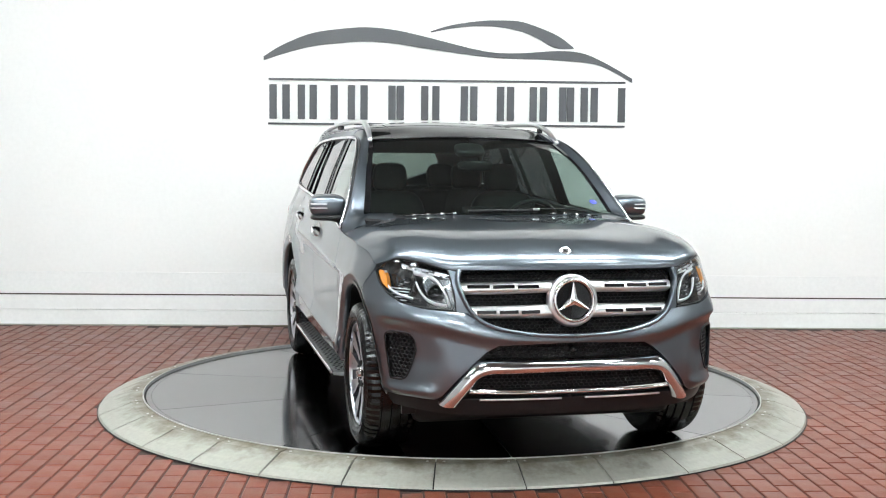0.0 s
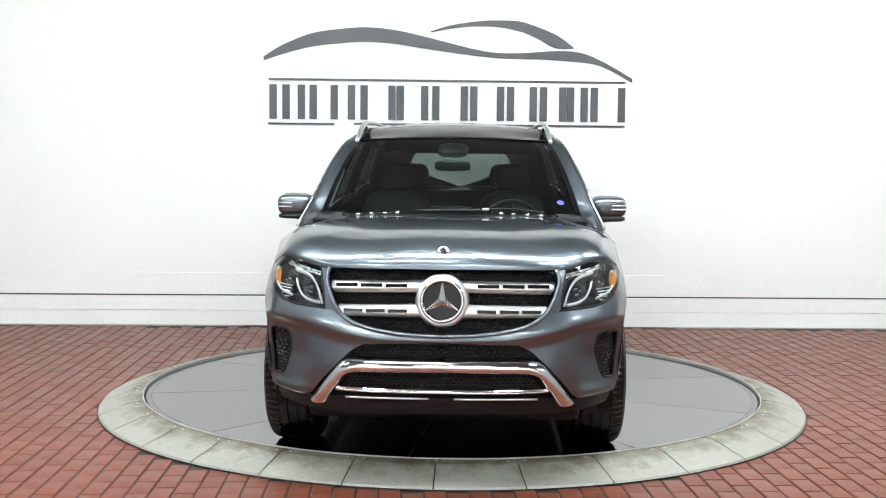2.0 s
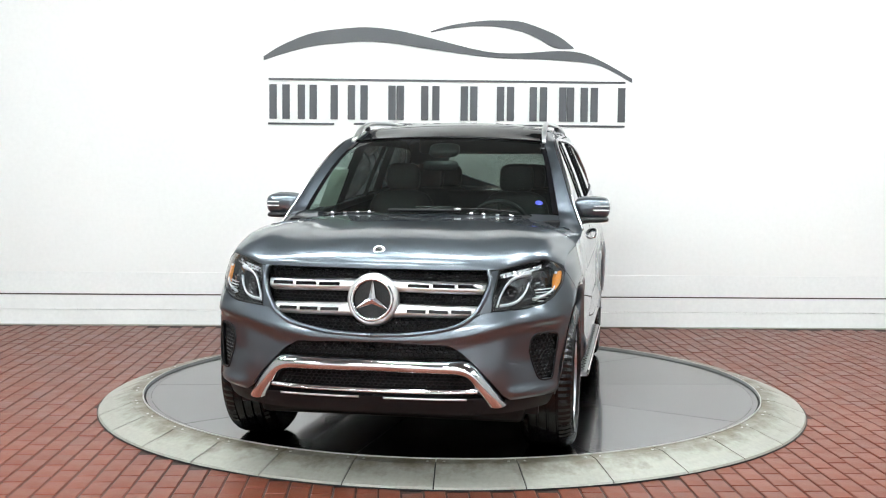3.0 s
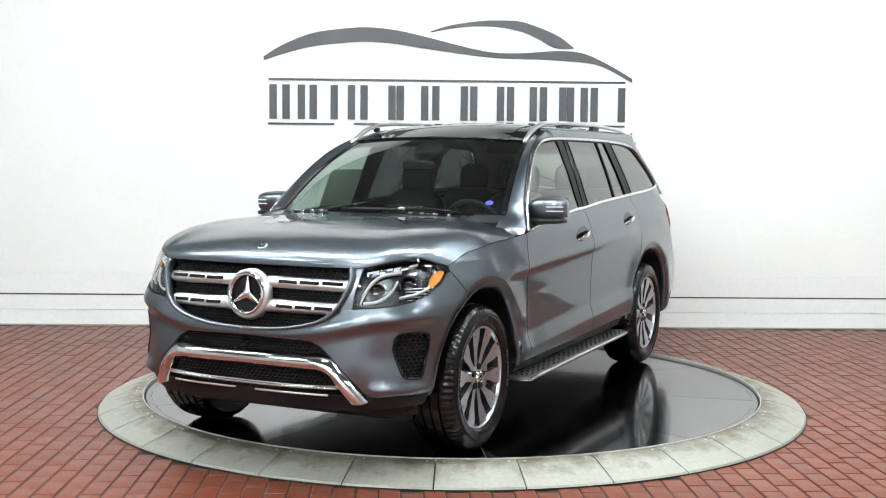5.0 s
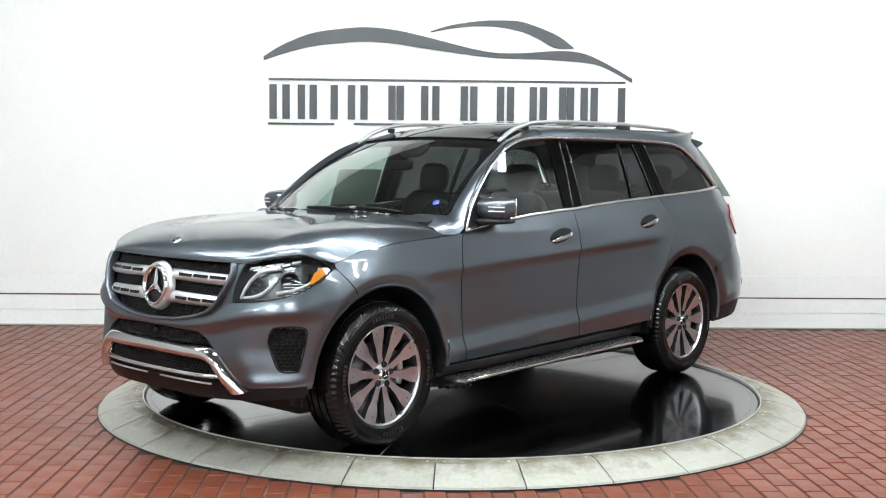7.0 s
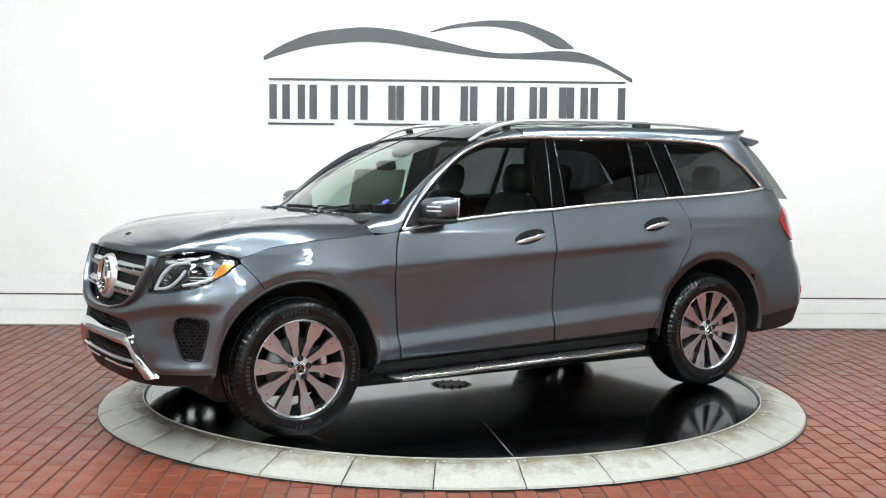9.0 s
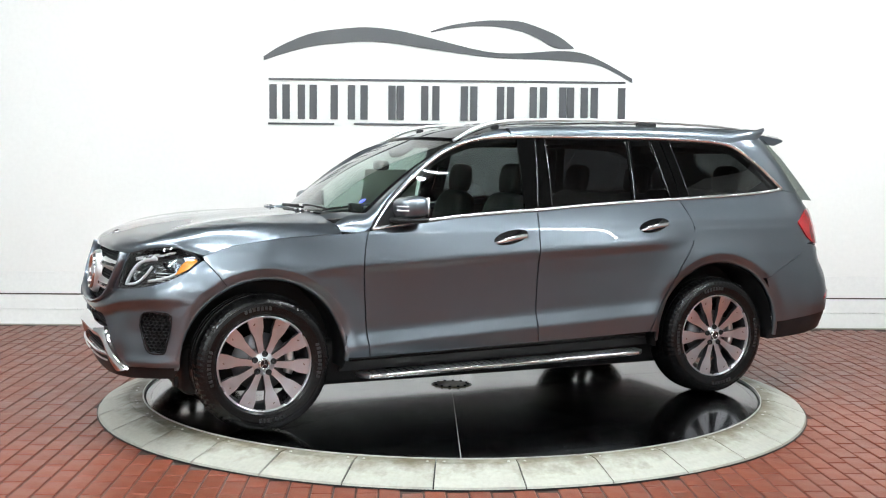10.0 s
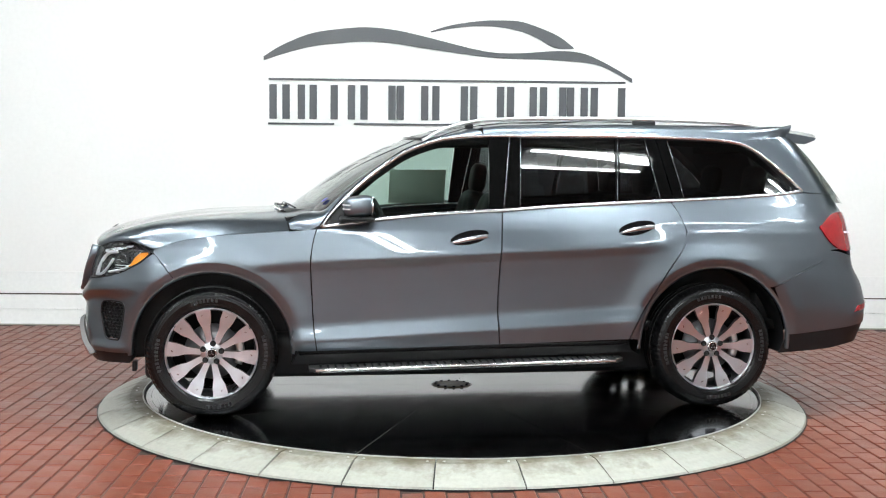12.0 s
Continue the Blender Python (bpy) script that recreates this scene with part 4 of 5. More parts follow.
def honeycomb_bm(poly, cell, off, side, bar=0.16, bm=None):
    """Thin hexagonal web over a (q, z) outline."""
    bm = bm or bmesh.new()
    qs, zs = [p[0] for p in poly], [p[1] for p in poly]
    dz = cell * 0.62
    j, z = 0, min(zs)
    while z < max(zs):
        q = min(qs) + (cell / 2 if j % 2 else 0)
        while q < max(qs):
            if inside(q, z, poly):
                ring = []
                for k in range(6):
                    a = math.pi / 6 + k * math.pi / 3
                    u, v = math.cos(a) * cell * 0.57, math.sin(a) * cell * 0.42
                    o = skin(min(q + u, Q_FRONT), z + v, off)
                    i = skin(min(q + u * (1 - 2 * bar), Q_FRONT), z + v * (1 - 2 * bar), off - 0.006)
                    ring.append((bm.verts.new(o * np.array([1, side, 1])), bm.verts.new(i * np.array([1, side, 1]))))
                for k in range(6):
                    a, b = ring[k], ring[(k + 1) % 6]
                    bm.faces.new((a[0], b[0], b[1], a[1]))
            q += cell
        z += dz
        j += 1
    return bm


GRILLE_EDGE = [(0.0, 0.672), (0.2, 0.682), (0.38, 0.715), (0.47, 0.76), (0.52, 0.825), (0.55, 0.90), (0.555, 0.945), (0.545, 0.98)]


def mirrored(build):
    """One mesh of both halves."""
    bm = bmesh.new()
    for side in (1, -1):
        build(bm, side)
    return bm


def fascia_relief(q, z):
    """How far the bumper skin stands out: a shoulder under the lamps and a lip at the bottom."""
    p = skin(q, z)
    y = abs(p[1])
    zr = float(np.interp(y, [0, 0.3, 0.45, 0.55, 0.65, 0.8, 0.95], [0.650, 0.657, 0.678, 0.702, 0.728, 0.748, 0.752]))
    d = z - zr
    off = 0.030 * math.exp(-(d / (0.075 if d > 0 else 0.030)) ** 2)
    off += 0.024 * math.exp(-((z - 0.398) / 0.028) ** 2) * smooth_step(0.62, 0.70, y)
    off -= 0.012 * math.exp(-((z - 0.56) / 0.09) ** 2) * smooth_step(0.60, 0.72, y)
    return off * smooth_step(1.93, 2.12, p[0])


def build_front(car, hood):
    top = Y((0, 0.66), (0.2, 0.67), (0.38, 0.703), (0.475, 0.752), (0.53, 0.785), (0.570, 0.789), (0.717, 0.800), (0.80, 0.820)) \
        + X((2.04, 0.850), (1.952, 0.899), (1.892, 0.946), (1.872, 0.958), (1.862, 0.955), (1.805, 0.885), (1.752, 0.816))
    bottom = Y((0, 0.641), (0.37, 0.632), (0.43, 0.602), (0.482, 0.555), (0.569, 0.464), (0.63, 0.385), (0.66, 0.366),
               (0.75, 0.376)) + X((2.08, 0.376), (2.0, 0.374))
    right = X((2.0, 0.374), (1.985, 0.50), (1.965, 0.59), (1.905, 0.70), (1.835, 0.77), (1.752, 0.816))
    vent = Y((0.750, 0.60), (0.758, 0.655), (0.787, 0.677), (0.863, 0.671), (0.871, 0.61), (0.852, 0.468), (0.835, 0.450), (0.792, 0.460),
             (0.768, 0.53))

    def fascia(bm, side):
        g2 = coons(bottom, top, [bottom[0], top[0]], right, 110, 40, False)
        c = (g2[:-1, :-1] + g2[1:, 1:]) / 2
        keep = np.array([[not inside(q, z, vent) for q, z in row] for row in c])
        g = np.array([[skin(q, z, fascia_relief(q, z)) for q, z in row] for row in g2])
        g[..., 1] *= side
        grid_bm(g, 0.02, (0.8, 0.6 * side, 0.1), bm, keep)
        b2 = Y((0.478, 0.758), (0.566, 0.791))
        t2 = Y((0.55, 0.978), (0.592, 0.987))
        g2 = coons(b2, t2, Y((0.478, 0.758), (0.527, 0.825), (0.556, 0.90), (0.56, 0.945), (0.55, 0.978)),
                   Y((0.566, 0.791), (0.571, 0.87), (0.581, 0.93), (0.592, 0.987)), 8, 16)
        grid_bm(lay(g2, 0.002, side), 0.02, (1, 0, 0), bm)
    part("front_bumper", mirrored(fascia), M_PAINT, car)
    for side in (1, -1):
        ring = np.array(vent + vent[:1])
        loop = smooth_line(ring, 60)
        p = np.array([skin(q, z, fascia_relief(q, z) + 0.001) for q, z in loop]) * np.array([1, side, 1])
        v = part("fog_vent", honeycomb_bm(vent, 0.030, -0.020, side), M_BLACK, car, "black honeycomb bumper vent", smooth=False)
        part("vent_rim", tube_bm(p, 0.009, 0.009, (1, side, 0), 6), M_BLACK, v)
        mid = loop.mean(0)
        g = np.array([[skin(*(mid + (s - mid) * k), -0.036) * np.array([1, side, 1]) for s in loop] for k in (0.02, 1.05)])
        part("vent_back", grid_bm(g, 0.0, (1, side, 0)), M_BLACK, v)
    # lower intake and valance
    part("intake_panel", mirrored(lambda bm, s: grid_bm(lay(coons(
        Y((0, 0.30), (0.66, 0.31)), Y((0, 0.655), (0.42, 0.645)), Y((0, 0.30), (0, 0.655)), Y((0.66, 0.31), (0.60, 0.47), (0.42, 0.645)), 24, 10),
        -0.035, s), 0.0, (1, 0, 0), bm)), M_BLACK, car, "black lower air intake")
    part("intake_mesh", mirrored(lambda bm, s: honeycomb_bm(Y((0.0, 0.572), (0.0, 0.637), (0.36, 0.628), (0.42, 0.60), (0.46, 0.566)), 0.026,
                                                            -0.02, s, bm=bm)), M_BLACK, car, smooth=False)
    part("intake_mesh", mirrored(lambda bm, s: honeycomb_bm(Y((0.0, 0.42), (0.0, 0.49), (0.42, 0.484), (0.47, 0.44), (0.46, 0.415)), 0.026,
                                                            -0.02, s, bm=bm)), M_BLACK, car, smooth=False)
    part("front_valance", mirrored(lambda bm, s: grid_bm(lay(coons(
        Y((0, 0.285), (0.40, 0.285), (0.62, 0.29)) + X((2.12, 0.30), (2.02, 0.305)), Y((0, 0.372), (0.45, 0.372), (0.66, 0.360)) + X((2.08, 0.371), (2.0, 0.369)),
        Y((0, 0.285), (0, 0.372)), X((2.02, 0.305), (2.0, 0.369)), 40, 5), -0.008, s), 0.03, (1, 0, 0), bm)), M_BLACK, car,
        "black lower front valance")

    def guard(bm, side):
        outer = Y((0, 0.572), (0.30, 0.572), (0.44, 0.568), (0.495, 0.545), (0.535, 0.50), (0.60, 0.418), (0.655, 0.345))
        inner = Y((0, 0.492), (0.30, 0.488), (0.41, 0.488), (0.458, 0.474), (0.487, 0.44), (0.522, 0.392), (0.555, 0.338))
        g2 = ruled(inner, outer, 60, 8)
        rows = [lay(g2[k:k + 1], o, side) for k, o in enumerate((-0.014, 0.018, 0.027, 0.030, 0.029, 0.024, 0.016, 0.004, -0.018))]
        grid_bm(np.concatenate(rows), 0.02, (1, 0, 0), bm)
        g2 = ruled(Y((0, 0.395), (0.30, 0.397), (0.515, 0.402)), Y((0, 0.411), (0.30, 0.412), (0.50, 0.417)), 24, 2)
        grid_bm(np.concatenate([lay(g2[k:k + 1], o, side) for k, o in enumerate((0.0, 0.014, 0.0))]), 0.02, (1, 0, 0), bm)
    part("bumper_guard", mirrored(guard), M_CHROME, car, "chrome bumper guard with angled ends")
    for side in (1, -1):
        p = np.array([pt(y, 0.374, 0.006, side) for y in np.linspace(0.06, 0.46, 16)])
        part("lower_strip", tube_bm(p, 0.010, 0.010, (0, 0, 1), 6), M_SATIN, car, "thin silver strip")
    # grille
    grille = part("grille", mirrored(lambda bm, s: grid_bm(lay(coons(Y(*GRILLE_EDGE[:4]), Y((0, 0.988), (0.545, 0.982)), Y((0, 0.672), (0, 0.988)),
                                                                     Y(*GRILLE_EDGE[3:]), 20, 12), -0.05, s), 0.0, (1, 0, 0), bm)), M_BLACK, car,
                  "black radiator grille with silver louvres")
    part("grille_mesh", mirrored(lambda bm, s: honeycomb_bm(Y(*GRILLE_EDGE, (0.0, 0.98)), 0.026, -0.03, s, bm=bm)), M_BLACK, grille, smooth=False)
    edge = smooth_line(Y(*GRILLE_EDGE), 50)
    for side in (1, -1):
        p = np.array([skin(q, z, 0.014) for q, z in edge]) * np.array([1, side, 1])
        part("grille_frame", tube_bm(p, 0.05, 0.020, (1, 0, 0), 8), M_PAINT, grille, "body-coloured grille surround")
        for zb, zt, ends in (((0.882, 0.874), (0.940, 0.932), 0.545), ((0.758, 0.762), (0.826, 0.818), 0.505)):
            g2 = coons(Y((0.085, zb[0]), (ends - 0.02, zb[1])), Y((0.085, zt[0]), (ends, zt[1])), Y((0.085, zb[0]), (0.085, zt[0])),
                       Y((ends - 0.02, zb[1]), (ends, zt[1])), 24, 6)
            g = np.concatenate([lay(g2[k:k + 1], o, side) for k, o in enumerate((-0.018, 0.003, 0.008, 0.005, 0.000, -0.006, -0.020))])
            lou = part("louvre", grid_bm(g, 0.03, (1, 0, 0)), M_SATIN, grille, "silver grille louvre")
            n = 3
            # Gloss-black inserts laid on the louvre imitate its shaded slots.
            for k in range(n):
                a = 0.16 + (ends - 0.185) * k / n + 0.008
                b = 0.16 + (ends - 0.185) * (k + 1) / n - 0.008
                zc0, zc1 = (zb[0] + zt[0]) / 2 - 0.010, (zb[0] + zt[0]) / 2 + 0.006
                g2 = coons(Y((a, zc0), (b, zc0 - 0.002)), Y((a, zc1), (b, zc1 - 0.002)), Y((a, zc0), (a, zc1)), Y((b, zc0 - 0.002), (b, zc1 - 0.002)), 6, 2)
                part("slot_shade", grid_bm(lay(g2, 0.008, side), 0.004, (1, 0, 0)), M_GLOSS, lou)
    em = part("emblem", lathe_bm([(0.088, 0.0), (0.091, 0.018), (0.098, 0.022), (0.105, 0.018), (0.110, -0.005), (0.110, -0.04)], 48), M_CHROME,
              grille, "round chrome emblem ring with three plain bars")
    em.matrix_basis = pose(2.335, 0, 0.842, 6, 0, -90)
    sat = part("emblem_collar", lathe_bm([(0.108, 0.004), (0.114, 0.007), (0.124, -0.002), (0.130, -0.03)], 48), M_SATIN, em)
    part("emblem_disc", lathe_bm([(0.001, -0.004), (0.090, -0.002)], 32), M_GLOSS, em)
    for k in range(3):
        a = math.radians(90 + 120 * k)
        d, s = np.array([math.cos(a), 0, math.sin(a)]), np.array([-math.sin(a), 0, math.cos(a)])
        g = np.array([[d * 0.002 + s * 0.018 * e + np.array([0, 0.008 + 0.010 * (1 - abs(e)), 0]) for e in (-1, 0, 1)],
                      [d * 0.086 + s * 0.003 * e + np.array([0, 0.008 + 0.003 * (1 - abs(e)), 0]) for e in (-1, 0, 1)]])
        part("emblem_bar", slab_bm(g, 0.008, (0, 1, 0)), M_BRIGHT, em, smooth=False)
    bd = part("hood_badge", lathe_bm([(0.001, 0.004), (0.012, 0.006), (0.018, 0.004), (0.022, 0.007), (0.029, 0.0)], 24, "z"), M_CHROME, car,
              "small round chrome badge")
    k = int(np.argmin(abs(hood[:, 0, 0] - 2.20)))
    slope = math.atan2(hood[k + 1, 0, 2] - hood[k - 1, 0, 2], hood[k - 1, 0, 0] - hood[k + 1, 0, 0])
    bd.matrix_basis = Matrix.Translation(hood[k, 0]) @ pose(0, 0, 0.002, 0, math.degrees(slope) + 10, 0)
    part("badge_disc", lathe_bm([(0.001, 0.008), (0.017, 0.007), (0.019, 0.003)], 20, "z"), M_GLOSS, bd)
    sn = part("front_camera", lathe_bm([(0.001, 0.008), (0.012, 0.006), (0.016, -0.01)], 16), M_GLOSS, car, "small black camera dot")
    sn.matrix_basis = pose(2.345, 0, 0.605, 0, 0, -90)


def build_headlight(car, side):
    bot = Y((0.570, 0.795), (0.717, 0.806), (0.80, 0.826)) + X((2.04, 0.856), (1.95, 0.908), (1.892, 0.955))
    top = Y((0.596, 0.985), (0.682, 1.008), (0.75, 1.021), (0.80, 1.027)) + X((1.958, 1.011), (1.885, 0.968))
    left = Y((0.570, 0.795), (0.575, 0.87), (0.585, 0.93), (0.596, 0.985))
    right = X((1.892, 0.955), (1.885, 0.968))
    g2 = coons(bot, top, left, right, 32, 14)
    body = part("headlight", grid_bm(lay(g2, -0.06, side), 0.0, (0.8, side, 0)), M_REFLECTOR, car, "clear headlight with dark inner reflector")
    loop = np.concatenate([g2[0], g2[1:, -1], g2[-1, -2::-1], g2[-2:0:-1, 0], g2[:1, 0]])
    wall = np.stack([np.array([skin(q, z, o) for q, z in loop]) * np.array([1, side, 1]) for o in (-0.062, 0.0)])
    part("housing", grid_bm(wall, 0.0, (0, side, 0)), M_REFLECTOR, body)
    part("lens", grid_bm(lay(g2, 0.003, side), 0.0, (0.8, side, 0)), M_LENS, body, "clear lens")
    rim = np.array([skin(q, z, 0.001) for q, z in loop]) * np.array([1, side, 1])
    part("seal", tube_bm(rim[:-1], 0.007, 0.006, (1, side, 0), 5), M_BLACK, body)

    def facing(y, z, off):
        p = pt(y, z, off, side)
        n = pt(y, z, off + 0.02, side) - p
        return Matrix.Translation(p) @ Vector(n).to_track_quat("Y", "Z").to_matrix().to_4x4()
    for y, z, r in ((0.668, 0.882, 0.030), (0.798, 0.908, 0.038)):
        bowl = part("projector_bowl", lathe_bm([(r * 0.7, -0.02), (r * 1.05, -0.004), (r * 1.3, 0.012), (r * 1.4, 0.008)], 28), M_REFLECTOR, body)
        bowl.matrix_basis = facing(y, z, -0.046)
        ball = part("projector_lens", lathe_bm([(0.001, r * 0.42), (r * 0.35, r * 0.38), (r * 0.62, r * 0.25), (r * 0.82, 0.0), (r * 0.85, -0.01)], 24), M_GLOSS, body)
        ball.matrix_basis = facing(y, z, -0.042)
        for dy, dz, w in ((-0.010, 0.012, 0.016), (0.012, 0.002, 0.012), (-0.004, -0.016, 0.020)):
            g2 = coons(Y((y + dy - w / 2, z + dz), (y + dy + w / 2, z + dz + 0.002)), Y((y + dy - w / 2, z + dz + 0.006), (y + dy + w / 2, z + dz + 0.008)),
                       Y((y + dy - w / 2, z + dz), (y + dy - w / 2, z + dz + 0.006)), Y((y + dy + w / 2, z + dz + 0.002), (y + dy + w / 2, z + dz + 0.008)), 2, 1)
            part("projector_facet", grid_bm(lay(g2, -0.024, side), 0.004, (1, side, 0)), M_CHROME, body)
    # running lights: a tall hook by the grille, a smaller hook beside it, and one at the outer corner
    for path, w, off in (([(0.755, 0.972), (0.69, 0.958), (0.645, 0.925), (0.615, 0.87), (0.598, 0.813)], 0.021, -0.028),
                         ([(0.748, 0.928), (0.733, 0.885), (0.704, 0.846), (0.665, 0.827), (0.612, 0.819)], 0.016, -0.028),
                         ([(0.860, 0.968), (0.867, 0.925), (0.854, 0.886), (0.82, 0.861), (0.762, 0.845)], 0.016, -0.016)):
        c = smooth_line(path, 24)
        p = np.array([pt(y, z, off, side) for y, z in c])
        part("light_guide", tube_bm(p, w, 0.010, (0.3, 0.4 * side, 1), 6), M_WHITE, body, "white running light strip")
    # crystal brow of small facets, in two rows; white ones imitate glints
    for row in range(2):
        for k in range(7):
            a, b = 0.610 + 0.028 * k, 0.610 + 0.028 * (k + 1) - 0.004
            za, zb = 0.952 + 0.0058 * k + 0.014 * row, 0.952 + 0.0058 * (k + 1) + 0.014 * row
            h = 0.010
            g2 = coons(Y((a, za), (b, zb)), Y((a, za + h), (b, zb + h)), Y((a, za), (a, za + h)), Y((b, zb), (b, zb + h)), 2, 1)
            g = lay(g2, -0.026 - 0.006 * row, side)
            g[:, -1] -= np.array([0.006, 0, 0]) * (1 if (k + row) % 2 else -1)
            part("brow_facet", grid_bm(g, 0.006, (1, side, 0)), M_WHITE if (k + row) % 3 else M_BRIGHT, body)
    for k in range(5):
        z = 0.835 + 0.014 * k
        p = np.array([ptx(x, z, -0.03, side) for x in np.linspace(1.99 - 0.012 * k, 2.12, 6)])
        part("fin", tube_bm(p, 0.005, 0.012, (0, 0, 1), 4), M_SATIN, body)
    g2 = coons(X((2.02, 0.880), (1.955, 0.912), (1.900, 0.957)), X((1.98, 0.940), (1.945, 0.964), (1.905, 0.968)), X((2.02, 0.880), (1.98, 0.940)),
               X((1.900, 0.957), (1.905, 0.968)), 10, 5)
    part("turn_signal", grid_bm(lay(g2, -0.008, side), 0.02, (0.5, side, 0)), M_AMBER, body, "amber corner signal")


def build_wheel(car, x, z, side, turn):
    wheel = part("wheel", lathe_bm([(0.272, -0.005), (0.262, -0.012), (0.250, -0.035), (0.245, -0.12), (0.252, -0.22), (0.27, -0.235)], 60), M_ALLOY_DARK,
                 car, "ten-spoke machined alloy wheel")
    wheel.matrix_basis = pose(x, 0.918 * side, z, 0, 0, 0 if side > 0 else 180)

    def tread(r, h, deep):
        return lambda k: (r - (deep if k % 2 == 0 else 0.0), h)
    prof = [(0.268, -0.012), (0.272, 0.006), (0.283, 0.014), (0.300, 0.018), (0.325, 0.022), (0.345, 0.019), tread(0.364, 0.010, 0.003),
            tread(0.379, -0.010, 0.005), tread(0.385, -0.03, 0.005), tread(0.3875, -0.052, 0.004), (0.379, -0.054), (0.379, -0.062), (0.389, -0.064), (0.390, -0.10),
            (0.381, -0.102), (0.381, -0.112), (0.390, -0.114), (0.390, -0.15), (0.381, -0.152), (0.381, -0.162), (0.389, -0.164), (0.3875, -0.196),
            (0.379, -0.198), (0.379, -0.204), tread(0.385, -0.21, 0.008), tread(0.375, -0.232, 0.006), (0.345, -0.255), (0.27, -0.245)]
    part("tyre", lathe_bm(prof, 144), M_RUBBER, wheel, "black road tyre", smooth=False)
    for r in (0.292, 0.337):
        part("sidewall_ring", lathe_bm([(r - 0.003, 0.012 if r < 0.3 else 0.018), (r, 0.0185 if r < 0.3 else 0.0235), (r + 0.003, 0.013 if r < 0.3 else 0.018)], 72),
             M_RUBBER, wheel)
    part("rim_lip", lathe_bm([(0.258, -0.012), (0.262, 0.001), (0.266, 0.005), (0.270, 0.004), (0.273, -0.004)], 72), M_ALLOY, wheel)
    data = None
    for k in range(10):
        if data is None:
            rr = [0.045, 0.085, 0.125, 0.158, 0.186, 0.205, 0.235, 0.263]
            hw = [0.016, 0.0175, 0.0195, 0.0235, 0.0335, 0.0385, 0.0415, 0.0445]
            hh = [-0.022, -0.021, -0.019, -0.016, -0.012, -0.009, -0.006, -0.003]
            g = np.array([[(r, h, w * e) for e in (-1, 1)] for r, w, h in zip(rr, hw, hh)])
            sp = part("spoke", slab_bm(g, 0.034, (0, 1, 0), None, 0, 1), [M_ALLOY, M_ALLOY_DARK], wheel, "machined alloy spoke", smooth=False)
            data = sp.data
        else:
            sp = new("spoke", data)
            sp.parent = wheel
            sp["label"] = "machined alloy spoke"
        sp.rotation_euler = (0, -math.radians(36 * k + turn), 0)
    part("hub", lathe_bm([(0.001, -0.016), (0.060, -0.018), (0.068, -0.026), (0.075, -0.07)], 40), M_ALLOY, wheel)
    cap = part("hub_cap", lathe_bm([(0.001, 0.000), (0.022, -0.001), (0.024, 0.003), (0.030, 0.003), (0.034, -0.016)], 32), M_CHROME, wheel, "chrome hub cap")
    part("cap_disc", lathe_bm([(0.001, 0.002), (0.022, 0.001)], 20), M_GLOSS, wheel)
    for k in range(3):
        a = math.radians(90 + 120 * k)
        part("cap_bar", tube_bm([(0, 0.003, 0), (0.021 * math.cos(a), 0.003, 0.021 * math.sin(a))], 0.006, 0.004, (0, 1, 0), 4), M_CHROME, wheel)
    # Black discs on the hub imitate the shade inside the bolt holes.
    lug = None
    for k in range(5):
        a = math.radians(72 * k + turn + 18)
        if lug is None:
            ob = part("lug_hole_shade", lathe_bm([(0.001, -0.010), (0.0130, -0.010), (0.0155, -0.007), (0.0175, -0.0125), (0.0175, -0.02)], 14), M_BLACK, wheel)
            lug = ob.data
        else:
            ob = new("lug_hole_shade", lug)
            ob.parent = wheel
        ob.location = (0.056 * math.cos(a), -0.001, 0.056 * math.sin(a))
    part("brake_disc", lathe_bm([(0.06, -0.085), (0.165, -0.085), (0.165, -0.11)], 48), M_DISC, wheel)
    a0, a1 = (-25, 35) if side < 0 else (145, 205)
    arcp = [(0.165 * math.cos(math.radians(a)), -0.075, 0.165 * math.sin(math.radians(a))) for a in np.linspace(a0, a1, 9)]
    part("brake_caliper", tube_bm(arcp, 0.07, 0.05, (0, 1, 0), 8), M_SATIN, wheel, "silver brake caliper")
    for start, count in ((-18, 9), (162, 9), (70, 7), (250, 7)):
        for k in range(count):
            a = math.radians(start + 4.2 * k)
            d, t = np.array([math.cos(a), 0, math.sin(a)]), np.array([-math.sin(a), 0, math.cos(a)])
            g = np.array([[d * r + t * (e * 0.0075) + np.array([0, 0.0235, 0]) for e in (-1, 1)] for r in (0.305, 0.326)])
            part("sidewall_bar", slab_bm(g, 0.003, (0, 1, 0)), M_LETTER, wheel, "raised plain lettering bar", smooth=False)


